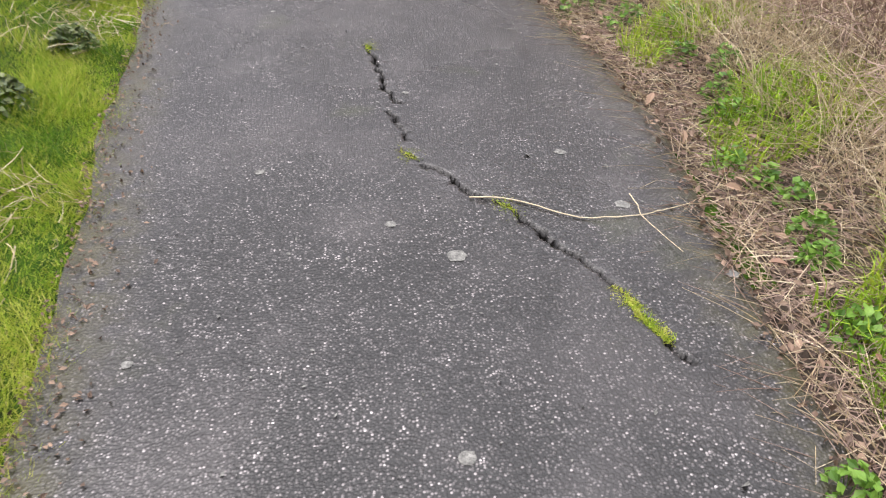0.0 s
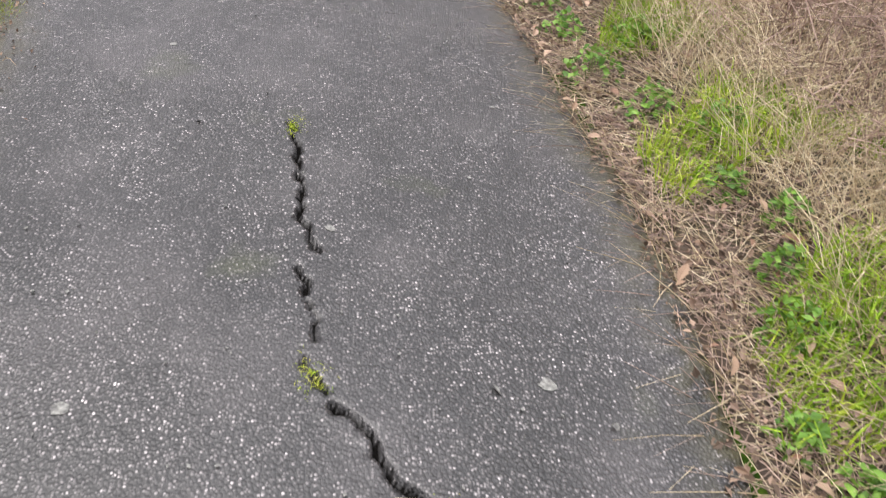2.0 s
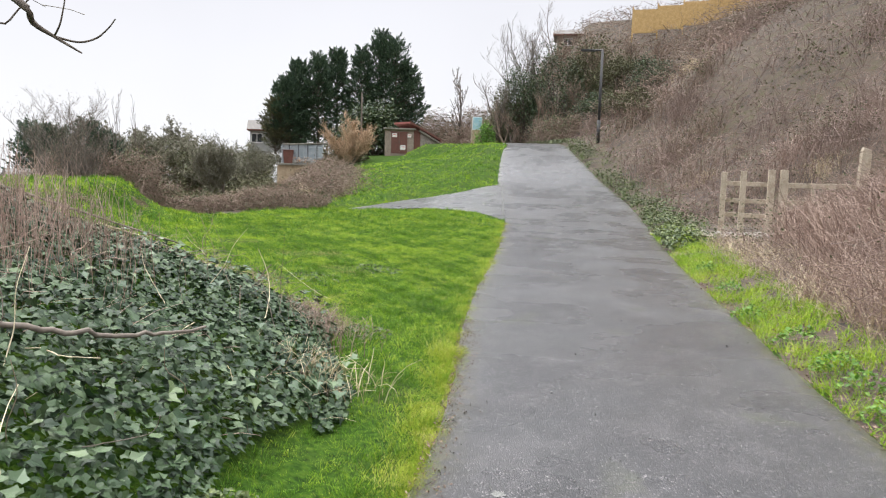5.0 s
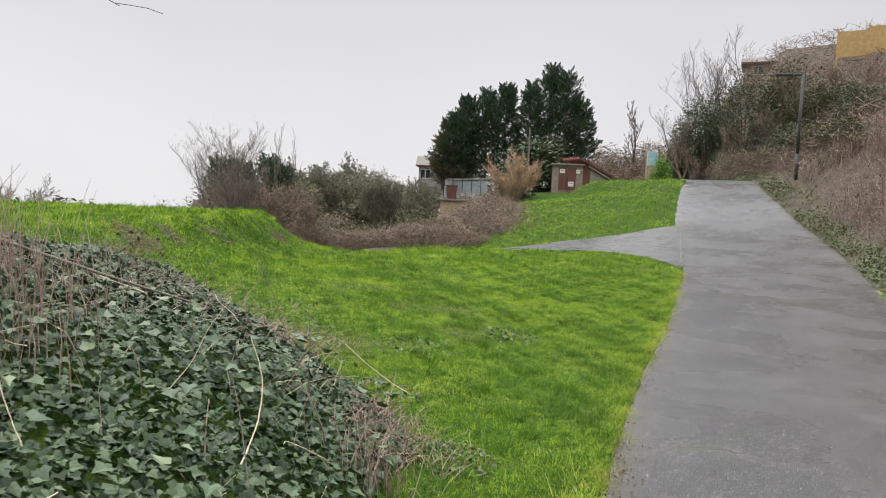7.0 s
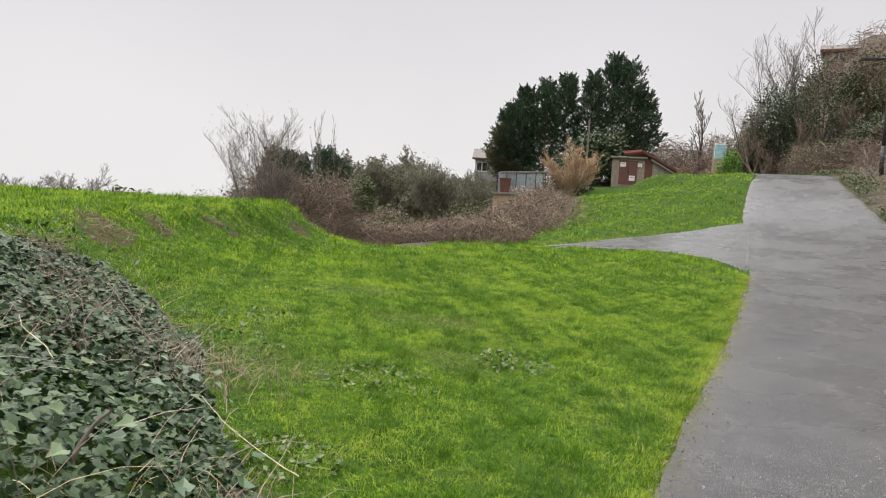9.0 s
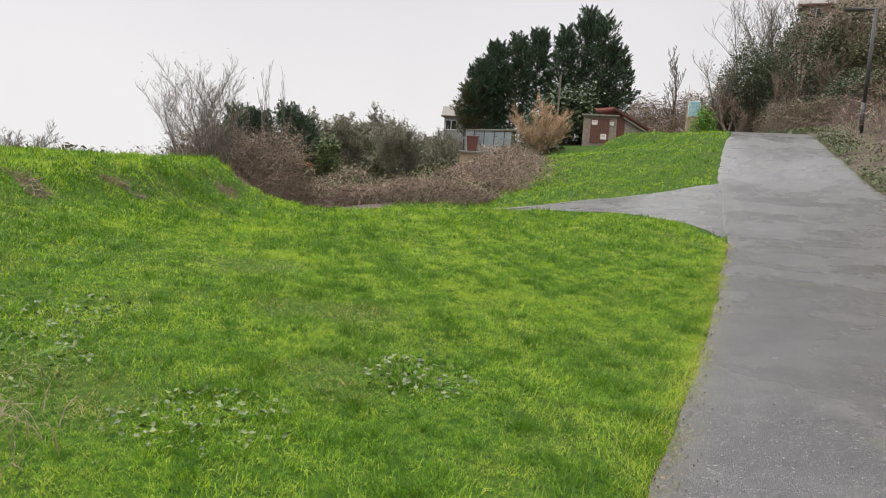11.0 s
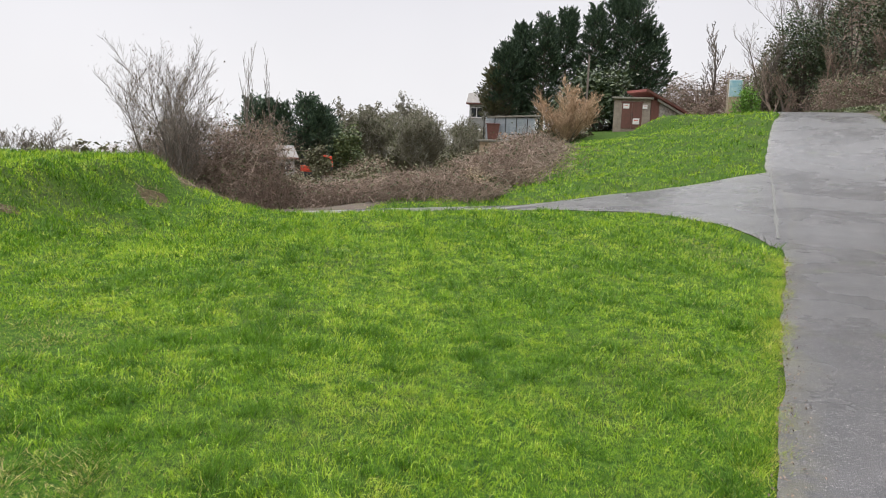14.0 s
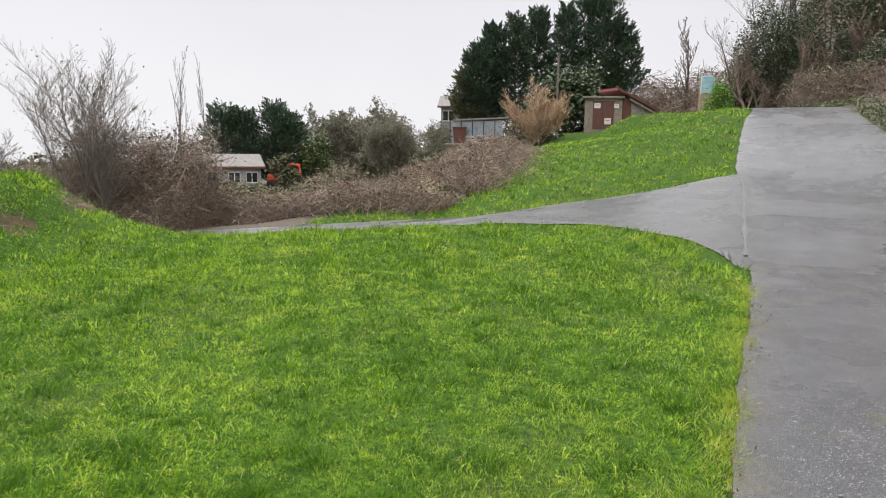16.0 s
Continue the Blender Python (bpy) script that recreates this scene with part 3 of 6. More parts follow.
path = sheet("path", STATION, 0.035, M_ASPHALT, 12, 240, "wet dark grey asphalt footpath with pale chips and a long crack", 0.022, (1.0, 4.2, 0.1))
branch = sheet("path_branch", BRANCH, 0.028, M_ASPHALT, 10, 15, "wet asphalt side path that falls away downhill")
spur = sheet("gravel_spur", SPUR, 0.012, M_GRAVEL, 6, 7, "pale gravel spur that leads to the gate")


def gz(x, y):
    return float(ground_z(np.array([x]), np.array([y]))[0])


def on_paving(x, y, margin=0.0):
    main = (signed(LEFT[::2], x, y) > -margin - np.where((y > 26) & (y < 35.5), 0.6, 0.0)) & (signed(RIGHT[::2], x, y) < margin)
    side = (signed(B_NEAR[::2], x, y) > -margin) & (signed(B_FAR[::2], x, y) < margin) & (x < -5)
    gate_way = (x > -1.5) & (x < 1.4) & (y > 22.4 + 0.55 * (x + 1)) & (y < 24.6)
    return main | side | gate_way


# ---- right side: gate, posts, lamp, fence ----


gate = empty("kissing_gate", pose(0.18, 24.68, gz(0.18, 24.68)), "weathered oak kissing gate with stout posts and rails", "gate")
for px, py, h, w in ((0.0, 0.0, 1.42, 0.13), (0.42, -0.45, 1.45, 0.13), (1.08, -0.1, 1.5, 0.15), (1.36, -0.1, 1.5, 0.17)):
    part("post", box((w, w, h + 0.3), (px, py, h / 2 - 0.15 + 0.06), (0, 0, 4 * px), 0.012), M_OAK, gate)
for z in (0.42, 0.78, 1.2):
    part("rail", box((1.1, 0.05, 0.11), (0.55, 0.02, z), (0, 0.6, -5), 0.008), M_OAK, gate)
    part("rail", box((1.9, 0.05, 0.12), (2.3, -0.15, z), (0, -0.5, -3), 0.008), M_OAK, gate)
part("brace", box((0.09, 0.04, 0.95), (2.0, -0.2, 0.78), (0, 0, -3), 0.008), M_OAK, gate)

post = empty("waymark_post", pose(2.39, 20.39, gz(2.39, 20.39)), "weathered oak waymark post with a slanted top among brambles", "post")
part("shaft", box((0.17, 0.14, 1.9), (0, 0, 0.7), (0, 2, 12), 0.02), M_OAK, post)
part("cap", box((0.15, 0.12, 0.09), (0.03, 0, 1.68), (0, 22, 12), 0.015), M_OAK, post)

LX, LY = -5.3, 45.3
lamp = empty("street_lamp", pose(LX, LY, gz(LX, LY)), "black steel lamp post with a flat outreach head", "street lamp")
LH = 8.1 - gz(LX, LY)
part("pole", rod((0, 0, -0.3), (0, 0, LH), 0.085, 12, r2=0.065), M_BLACKMETAL, lamp, smooth=True)
part("sleeve", rod((0, 0, -0.3), (0, 0, 1.2), 0.095, 12), M_BLACKMETAL, lamp, smooth=True)
part("arm", rod((0.05, 0, LH), (-0.9, 0.1, LH + 0.05), 0.05, 8), M_BLACKMETAL, lamp)
part("lamp_head", box((0.75, 0.24, 0.12), (-0.75, 0.08, LH + 0.03), (0, 4, -6), 0.03), M_BLACKMETAL, lamp)

# ---- buildings, fences, vehicles ----
M_RENDERWALL = material("grey_rendered_block", [(0.24, 0.19, 0.15), (0.33, 0.28, 0.23)], 0.9, 5, 0.5, 40, stain=0.4, stain_scale=2)
M_BROWNDOOR = material("brown_painted_door", [(0.11, 0.045, 0.03), (0.15, 0.06, 0.045)], 0.6, 3, 0.1, 30)
M_ROOFFELT = material("mossy_roof_felt", [(0.16, 0.15, 0.12), (0.25, 0.24, 0.2)], 0.9, 6, 0.4, 30)
M_RUSTRED = material("red_roof_sheet", [(0.22, 0.06, 0.05), (0.3, 0.1, 0.085)], 0.6, 4, 0.2, 20)
M_WHITE = material("white_paint", [(0.66, 0.65, 0.62), (0.8, 0.79, 0.77)], 0.6, 4, 0.1, 30)
M_PALEWALL = material("pale_house_wall", [(0.28, 0.28, 0.26), (0.38, 0.38, 0.36)], 0.8, 3, 0.1, 20)
M_SIGNW = material("white_notice", [(0.7, 0.68, 0.64), (0.78, 0.77, 0.74)], 0.5, 20, 0, 30)
M_SIGNR = material("red_mark", [(0.5, 0.05, 0.03), (0.56, 0.07, 0.04)], 0.5, 20, 0, 30)
M_BLUEBOARD = material("blue_notice_panel", [(0.2, 0.42, 0.5), (0.45, 0.6, 0.6)], 0.4, 4, 0, 30)
M_STEELBLUE = material("galvanised_sheet", [(0.3, 0.35, 0.38), (0.42, 0.46, 0.48)], 0.5, 3, 0.1, 30, metal=0.3)
M_STONE = material("flint_and_mortar", [(0.15, 0.13, 0.11), (0.4, 0.37, 0.33)], 0.9, 7, 0.6, 20)
M_BRICK = material("old_buff_brick", [(0.3, 0.22, 0.14), (0.42, 0.33, 0.22)], 0.9, 6, 0.5, 30)
M_SLATE = material("grey_roof_tiles", [(0.13, 0.12, 0.11), (0.2, 0.185, 0.17)], 0.8, 4, 0.4, 20)
M_ORANGE = material("orange_red_paint", [(0.62, 0.06, 0.03), (0.72, 0.1, 0.05)], 0.4, 3, 0.05, 30)
M_RUBBER = material("black_rubber", [(0.015, 0.015, 0.015), (0.03, 0.03, 0.03)], 0.8, 8, 0.2, 30)
M_GLASS = material("dark_window_glass", [(0.02, 0.025, 0.03), (0.035, 0.04, 0.045)], 0.08, 3, 0, 30)
M_RUBBLE = material("rubble", [(0.35, 0.33, 0.3), (0.6, 0.58, 0.55), (0.5, 0.25, 0.08)], 0.9, by="island", bump=0)

# brick-sided substation shed: its door faces the lawn
SH = empty("substation_shed", pose(-23.1, 61.9, 2.8, 0, 0, 22), "small flat-roofed utility shed with a brown double door", "shed")
part("wall", box((2.35, 2.2, 2.4), (0, 1.1, 0.75), (0, 0, 0), 0.02), M_RENDERWALL, SH)
part("roof", box((2.65, 2.5, 0.13), (0, 1.05, 2.0), (0, 0, 0), 0.03), M_ROOFFELT, SH)
for sx in (-0.34, 0.34):
    d = part("door_leaf", box((0.64, 0.05, 1.68), (sx * 0.98, -0.02, 0.86), (0, 0, 0), 0.01), M_BROWNDOOR, SH)
    part("handle", box((0.03, 0.04, 0.14), (sx * 0.15, -0.06, 0.95), (0, 0, 0), 0.008), M_BLACKMETAL, d)
part("door_frame", box((1.45, 0.04, 0.08), (0, -0.012, 1.74), (0, 0, 0), 0.01), M_BROWNDOOR, SH)
for sx, sz, w, h in ((-0.38, 1.48, 0.4, 0.32), (0.82, 1.46, 0.3, 0.26), (0.3, 0.5, 0.42, 0.38)):
    s_ = part("notice", box((w, 0.02, h), (sx, -0.055, sz), (0, 0, 0), 0.004), M_SIGNW, SH, "white warning notice")
    part("notice_bars", box((w * 0.6, 0.01, h * 0.12), (sx, -0.068, sz + h * 0.15)), M_SIGNR, s_)
LT = empty("lean_to_store", pose(-23.1, 61.9, 2.62, 0, 0, 22), "old flint-walled lean-to with a rusty red sloping roof", "shed")


def slanted(x0, x1, z0, z1, zb, y0, y1):
    """A wall or board whose top slants from z0 at x0 to z1 at x1."""
    b = bmesh.new()
    low, high = [], []
    for x, z in ((x0, z0), (x1, z1)):
        for y in (y0, y1):
            low.append(b.verts.new((x, y, zb if zb is not None else z - 0.16)))
            high.append(b.verts.new((x, y, z)))
    for q in ((low[0], low[2], high[2], high[0]), (low[1], high[1], high[3], low[3]), (low[0], high[0], high[1], low[1]), (low[2], low[3], high[3], high[2]), (high[0], high[2], high[3], high[1]), (low[0], low[1], low[3], low[2])):
        b.faces.new(q)
    bmesh.ops.recalc_face_normals(b, faces=b.faces[:])
    return b


LT.matrix_world = pose(-22.0, 62.4, 2.8, 0, 0, 52)
part("front_wall", slanted(0.0, 0.6, 2.0, 1.85, -0.4, 0.0, 0.25), M_BROWNDOOR, LT)
part("side_wall", slanted(0.6, 2.3, 1.8, 1.1, -0.4, 0.02, 0.28), M_STONE, LT)
part("end_wall", slanted(2.3, 2.5, 1.1, 1.05, -0.4, 0.0, 2.2), M_STONE, LT)
part("roof", slanted(-0.5, 2.6, 2.6, 1.25, None, -0.12, 2.4), M_RUSTRED, LT)
part("roof_edge", slanted(-0.5, 2.5, 2.62, 1.32, None, -0.22, -0.125), M_BROWNDOOR, LT)
part("lower_roof", slanted(0.4, 2.5, 2.0, 1.06, None, -0.16, -0.0), M_ROOFFELT, LT)

# notice board on its plinth
NB = empty("notice_board", pose(-15.15, 56.6, gz(-15.15, 56.6), 0, 0, 14), "blue notice panel on a tall tan plinth", "notice board")
part("plinth", box((0.55, 0.35, 1.6), (0, 0, 0.5), (0, 0, 0), 0.02), M_BRICK, NB)
part("post", box((0.1, 0.1, 2.6), (-0.33, 0, 1.0), (0, 0, 0), 0.01), M_OAK, NB)
part("panel", box((0.62, 0.08, 0.85), (0.05, -0.16, 1.75), (0, 0, 0), 0.01), M_BLUEBOARD, NB)
part("frame", box((0.7, 0.06, 0.93), (0.05, -0.1, 1.75), (0, 0, 0), 0.01), M_WHITE, NB)
bench = empty("stone_block", pose(-17.4, 57.4, gz(-17.4, 57.4), 0, 0, 10), "low pale stone block on the grass", "block")
part("block", box((1.2, 0.5, 0.4), (0, 0, 0.15), (0, 0, 0), 0.05), M_WHITE, bench)

# storage yard behind the brambles
YX, YY, YZ = -27.6, 53.8, 1.75
yard = empty("storage_container", pose(YX, YY, YZ, 0, 0, 30), "grey-blue ribbed steel storage container behind a mesh fence", "container")
part("body", box((3.0, 1.6, 1.5), (0.1, 1.0, 0.62), (0, 0, 0), 0.02), M_STEELBLUE, yard)
for i in range(13):
    part("rib", box((0.09, 0.05, 1.4), (-1.3 + i * 0.235, 0.19, 0.62), (0, 0, 0), 0.01), M_STEELBLUE, yard)
part("roof_sheet", box((3.3, 1.9, 0.1), (0.3, 1.0, 1.45), (0, -3, 0), 0.02), M_ROOFFELT, yard)
wall_pier = empty("retaining_wall", pose(YX, YY, YZ - 0.1, 0, 0, 30), "buff brick retaining wall with a broken edge", "wall")
part("wall", box((2.4, 0.5, 2.6), (-0.5, -0.15, -1.3), (0, 0, 0), 0.04), M_BRICK, wall_pier)
part("slab", box((3.4, 1.9, 0.14), (-0.1, 0.4, 0.03), (0, 0, 0), 0.03), M_ROOFFELT, wall_pier)
skip = empty("metal_bin", pose(YX - 0.75, YY - 0.55, YZ, 0, 0, 30), "dark red rusty metal bin at the yard's edge", "bin")
bmx = bmesh.new()
bmesh.ops.create_cone(bmx, cap_ends=True, segments=4, radius1=0.42, radius2=0.55, depth=0.95, matrix=pose(0, 0, 0.48, 0, 0, 45))
part("body", bmx, M_BROWNDOOR, skip)
part("rim", box((0.86, 0.86, 0.06), (0, 0, 0.95), (0, 0, 0), 0.02), M_BROWNDOOR, skip)
mesh_fence = empty("mesh_fence", pose(YX, YY, YZ, 0, 0, 30), "wire mesh fence on thin steel posts", "fence")
for i in range(6):
    part("post", rod((-1.5 + i * 0.66, 0.02, 0), (-1.5 + i * 0.66, 0.02, 1.35), 0.03, 6), M_BLACKMETAL, mesh_fence)
for z in (0.15, 0.5, 0.85, 1.2):
    part("wire", rod((-1.5, 0.02, z), (1.8, 0.02, z), 0.012, 5), M_STEELBLUE, mesh_fence)
rr_ = np.random.default_rng(5)
c = np.stack([rr_.normal(0.1, 0.55, 160), rr_.normal(-0.25, 0.12, 160), np.abs(rr_.normal(0.1, 0.15, 160))], 1)
v, f = leaves(c, rr_.uniform(0.06, 0.14, 160), rr_, fold=0.5)
ob = raw_mesh("rubble_heap", v, f, M_RUBBLE, label="heap of pale bags and rubble beside the container", category="rubble", kind="stuff")
ob.matrix_world = pose(YX, YY, YZ + 0.05, 0, 0, 30)
pole = empty("utility_pole", pose(-27.2, 63.5, gz(-27.2, 63.5)), "thin grey wooden utility pole", "pole")
part("pole", rod((0, 0, -0.3), (0, 0, 5.4), 0.09, 8, r2=0.07), M_TWIG, pole)


def house(name, x, y, z, turn, w, d, h, roof, wall_mat, roof_mat, label, windows, chimney=False):
    """A plain house: walls, gabled roof, windows with frames and panes."""
    root = empty(name, pose(x, y, z, 0, 0, turn), label, "house")
    part("wall", box((w, d, h), (0, 0, h / 2), (0, 0, 0), 0.02), wall_mat, root)
    b = bmesh.new()
    o = 0.35
    pts = [(-w / 2 - o, -d / 2 - o, h), (w / 2 + o, -d / 2 - o, h), (w / 2 + o, d / 2 + o, h), (-w / 2 - o, d / 2 + o, h), (-w / 2 - o, 0, h + roof), (w / 2 + o, 0, h + roof)]
    vs = [b.verts.new(p) for p in pts]
    for q in ((0, 1, 5, 4), (2, 3, 4, 5), (0, 4, 3), (1, 2, 5), (0, 3, 2, 1)):
        b.faces.new([vs[i] for i in q])
    part("roof", b, roof_mat, root)
    part("fascia", box((w + 0.7, 0.05, 0.18), (0, -d / 2 - o - 0.02, h - 0.02), (0, 0, 0), 0.01), M_BROWNDOOR, root)
    for wx, wz, ww, wh in windows:
        f_ = part("window", box((ww, 0.06, wh), (wx, -d / 2 - 0.02, wz), (0, 0, 0), 0.01), M_WHITE, root)
        for s in (-0.25, 0.25):
            part("pane", box((ww * 0.42, 0.03, wh * 0.82), (wx + s * ww, -d / 2 - 0.05, wz)), M_GLASS, f_)
    return root


house("bungalow", -58.6, 60.4, -2.75, 58, 5.6, 5, 2.2, 1.1, M_PALEWALL, M_SLATE, "low pale bungalow with a grey tiled roof", ((2.0, 1.3, 1.0, 1.0), (0.5, 1.3, 1.0, 1.0), (-1.4, 1.3, 1.0, 1.0)))
house("white_house", -46.4, 82.0, 3.0, 30, 5.5, 5, 2.4, 1.2, M_PALEWALL, M_SLATE, "pale distant house half hidden by trees", ((-2, 1.5, 1.2, 1.1), (1.5, 1.5, 1.2, 1.1)))
house("hilltop_house", -11.0, 77.0, 12.7, 8, 4.2, 4, 1.5, 0.8, M_RENDERWALL, M_SLATE, "house with a brown roof on the hilltop", ((-1.1, 0.9, 0.8, 0.7), (1.0, 0.9, 0.8, 0.7)))

# timber fence on the hilltop
FN = empty("panel_fence", pose(-4.4, 64.6, 0), "new yellow timber panel fence along the hilltop", "fence")
for i in range(9):
    fx, fy = i * 1.83, i * 0.02
    fz = 12.5 + 0.24 * i
    part("post", box((0.1, 0.1, 2.6), (fx - 0.92, fy, fz + 0.5), (0, 0, 0), 0.01), M_FENCE, FN)
    p_ = part("panel", box((1.74, 0.04, 1.75), (fx, fy, fz + 0.75), (0, 0, 0), 0.005), M_FENCE, FN)
    for j in range(11):
        part("board", box((0.15, 0.025, 1.72), (fx - 0.79 + j * 0.158, fy - 0.033, fz + 0.75)), M_FENCE, p_)

# mini digger and van on the low ground
DG = empty("mini_digger", pose(-56.3, 64.7, gz(-56.3, 64.7), 0, 0, 35), "orange-red mini digger with its arm folded", "digger")
for sy in (-0.55, 0.55):
    part("track", box((1.9, 0.32, 0.45), (0, sy, 0.23), (0, 0, 0), 0.12), M_RUBBER, DG)
part("body", box((1.7, 1.3, 0.6), (-0.05, 0, 0.8), (0, 0, 0), 0.1), M_ORANGE, DG)
cab = part("cab", box((0.95, 0.95, 1.1), (-0.3, 0, 1.6), (0, 0, 0), 0.06), M_BLACKMETAL, DG)
part("window", box((0.75, 0.97, 0.7), (-0.3, 0, 1.72), (0, 0, 0), 0.03), M_GLASS, cab)
part("boom", box((0.24, 0.2, 1.3), (0.9, 0, 1.45), (0, 28, 0), 0.04), M_ORANGE, DG)
part("arm", box((1.0, 0.16, 0.2), (1.55, 0, 2.0), (0, 8, 0), 0.04), M_ORANGE, DG)
part("dipper", box((0.18, 0.16, 1.0), (2.0, 0, 1.5), (0, -8, 0), 0.04), M_ORANGE, DG)
part("bucket", box((0.4, 0.5, 0.4), (1.9, 0, 0.9), (0, 20, 0), 0.08), M_BLACKMETAL, DG)
VN = empty("white_van", pose(-89.5, 109.3, gz(-89.5, 109.3), 0, 0, 40), "white van parked behind the scrub", "van")
part("body", box((2.4, 1.7, 1.3), (0, 0, 1.1), (0, 0, 0), 0.15), M_WHITE, VN)
part("bonnet", box((0.9, 1.6, 0.7), (1.4, 0, 0.8), (0, 0, 0), 0.15), M_WHITE, VN)
part("windscreen", box((0.05, 1.4, 0.5), (1.21, 0, 1.45), (0, -15, 0), 0.02), M_GLASS, VN)
for sx in (-0.8, 1.3):
    for sy in (-0.8, 0.8):
        part("wheel", rod((sx, sy - 0.1, 0.32), (sx, sy + 0.1, 0.32), 0.32, 14), M_RUBBER, VN)

# ---- trees and bushes ----


def grow(rng, p, d, length, r, level, top, kids, out, wander=0.16, lift=0.05, spread=0.9, shrink=0.58, low=0.2):
    """Adds one limb and its side limbs to out, as paths of six points."""
    pts, rad = [p.copy()], [r]
    q, dd = p.copy(), d / np.linalg.norm(d)
    steps = 5 if level < 2 else 3
    for i in range(steps):
        dd = dd + rng.normal(0, wander, 3) + np.array([0, 0, lift])
        dd /= np.linalg.norm(dd)
        q = q + dd * length / steps
        pts.append(q.copy())
        rad.append(r * (1 - 0.8 * (i + 1) / steps))
    out.append((np.array(pts), np.array(rad)))
    if level >= top:
        return
    for j in range(kids[level]):
        k = low + (1 - low) * (j + rng.uniform(0, 1)) / kids[level]
        i = min(steps - 1, int(k * steps))
        at = pts[i] + (pts[i + 1] - pts[i]) * (k * steps - i)
        side = rng.normal(0, 1, 3)
        side[2] = abs(side[2]) * 0.5
        nd = dd * (1 - 0.3 * spread) + side / np.linalg.norm(side) * spread
        grow(rng, at, nd, length * shrink * (1.15 - 0.4 * k) * rng.uniform(0.75, 1.2), max(0.25 * r, rad[i] * 0.5), level + 1, top, kids, out, wander, lift, spread, shrink, max(0.1, low * 0.7))


def bare_tree(name, x, y, height, trunk_r, kids, label, seed, top=3, spread=0.8, shrink=0.55, lean=(0, 0), twig_r=0.0, mat=None, trunks=1, lift=0.06, sink=0.1, ivy=None, ivy_n=0, ivy_size=0.1, low=0.2, splay=0.2, limbs=(), wander=0.1):
    """A leafless tree: trunk, branches, and leaves of ivy where it carries some."""
    r = np.random.default_rng(seed)
    root = empty(name, pose(x, y, gz(x, y)), label, "tree" if "tree" in name or "sapling" in name else "bush")
    out = []
    for _ in range(trunks):
        base = np.array([0, 0, -sink]) + (r.normal(0, 0.25, 3) * [1, 1, 0] if trunks > 1 else 0)
        d = np.array([lean[0], lean[1], 1.0]) + (r.normal(0, splay, 3) * [1, 1, 0] if trunks > 1 else 0)
        grow(r, base, d, height * 0.72 * (r.uniform(0.75, 1.1) if trunks > 1 else 1), trunk_r, 0, top, kids, out, wander, lift, spread, shrink, low)
    for p, d, ln, lr in limbs:
        grow(r, np.array(p), np.array(d), ln, lr, 1, top, kids, out, 0.14, 0.0, 0.9, 0.5, 0.25)
    main = out[0]
    vv, ff = tubes(main[0][None], main[1][None], 8)
    raw_mesh("trunk", vv, ff, M_BARK, root, smooth=True)
    rest = out[1:]
    vv, ff = joined([tubes(np.stack([p for p, q in rest if len(p) == m]), np.maximum(np.stack([q for p, q in rest if len(p) == m]), twig_r), 3)
                     for m in (6, 4) if any(len(p) == m for p, q in rest)])
    raw_mesh("crown", vv, ff, mat or M_TWIG, root)
    if ivy_n:
        pts = np.vstack([p for p, q in out])
        sel = pts[r.integers(0, len(pts), ivy_n)] + r.normal(0, 0.22, (ivy_n, 3)) * [1, 1, 0.8]
        vv, ff = leaves(sel, r.uniform(0.6, 1.3, ivy_n) * ivy_size, r)
        raw_mesh("foliage", vv, ff, ivy or M_IVYFAR, root)
    return root


def conifer(name, x, y, z, height, radius, label, seed, num=9000, size=0.17, belly=0.55, mat=None, bare=0.12, group=""):
    """A dense conifer: trunk, limbs, and sprays that point out and up in uneven plumes."""
    r = np.random.default_rng(seed)
    root = empty(name, pose(x, y, z), label, "tree", group)
    part("trunk", rod((0, 0, -0.5), (0, 0, height * 0.9), radius * 0.09, 8, r2=0.04), M_BARK, root)
    plumes = 230
    h = bare + (1 - bare) * r.uniform(0, 1, plumes) ** 0.85
    prof = radius * np.minimum(1.0, (1.03 - h) / (1.03 - belly)) ** 0.7 * np.where(h < 0.3, 0.75 + 0.8 * h, 1)
    a = r.uniform(0, 2 * np.pi, plumes)
    reach = prof * np.sqrt(r.uniform(0.2, 1.0, plumes)) * r.uniform(0.7, 1.1, plumes)
    cent = np.stack([reach * np.cos(a), reach * np.sin(a), h * height - 0.5], 1)
    start = np.stack([0 * a, 0 * a, h * height - 0.5 - 0.5 * reach], 1)
    limb = np.stack([start, start * 0.5 + cent * 0.5 - [0, 0, 0.1], cent], 1)
    vv, ff = tubes(limb, np.tile([0.05, 0.04, 0.015], (plumes, 1)))
    raw_mesh("branchwork", vv, ff, M_BARK, root)
    sel = r.integers(0, plumes, num)
    rise = 0.35 + 0.9 * h[sel] ** 2
    out = np.stack([np.cos(a[sel]) * 0.85, np.sin(a[sel]) * 0.85, rise], 1)
    out /= np.linalg.norm(out, axis=1, keepdims=True)
    u = r.uniform(-0.35, 1.0, num)
    long_ = (0.35 + 0.33 * radius) * r.uniform(0.6, 1.2, plumes)[sel]
    pts = cent[sel] + out * (u * long_)[:, None] + r.normal(0, 1, (num, 3)) * (0.17 * radius * np.clip(1 - u, 0.08, 1))[:, None] * [1, 1, 0.6]
    vv, ff = leaves(pts, r.uniform(0.6, 1.3, num) * size, r, dirs=out, aspect=0.3, fold=0.15)
    raw_mesh("foliage", vv, ff, mat or M_CONIFER, root)
    return root


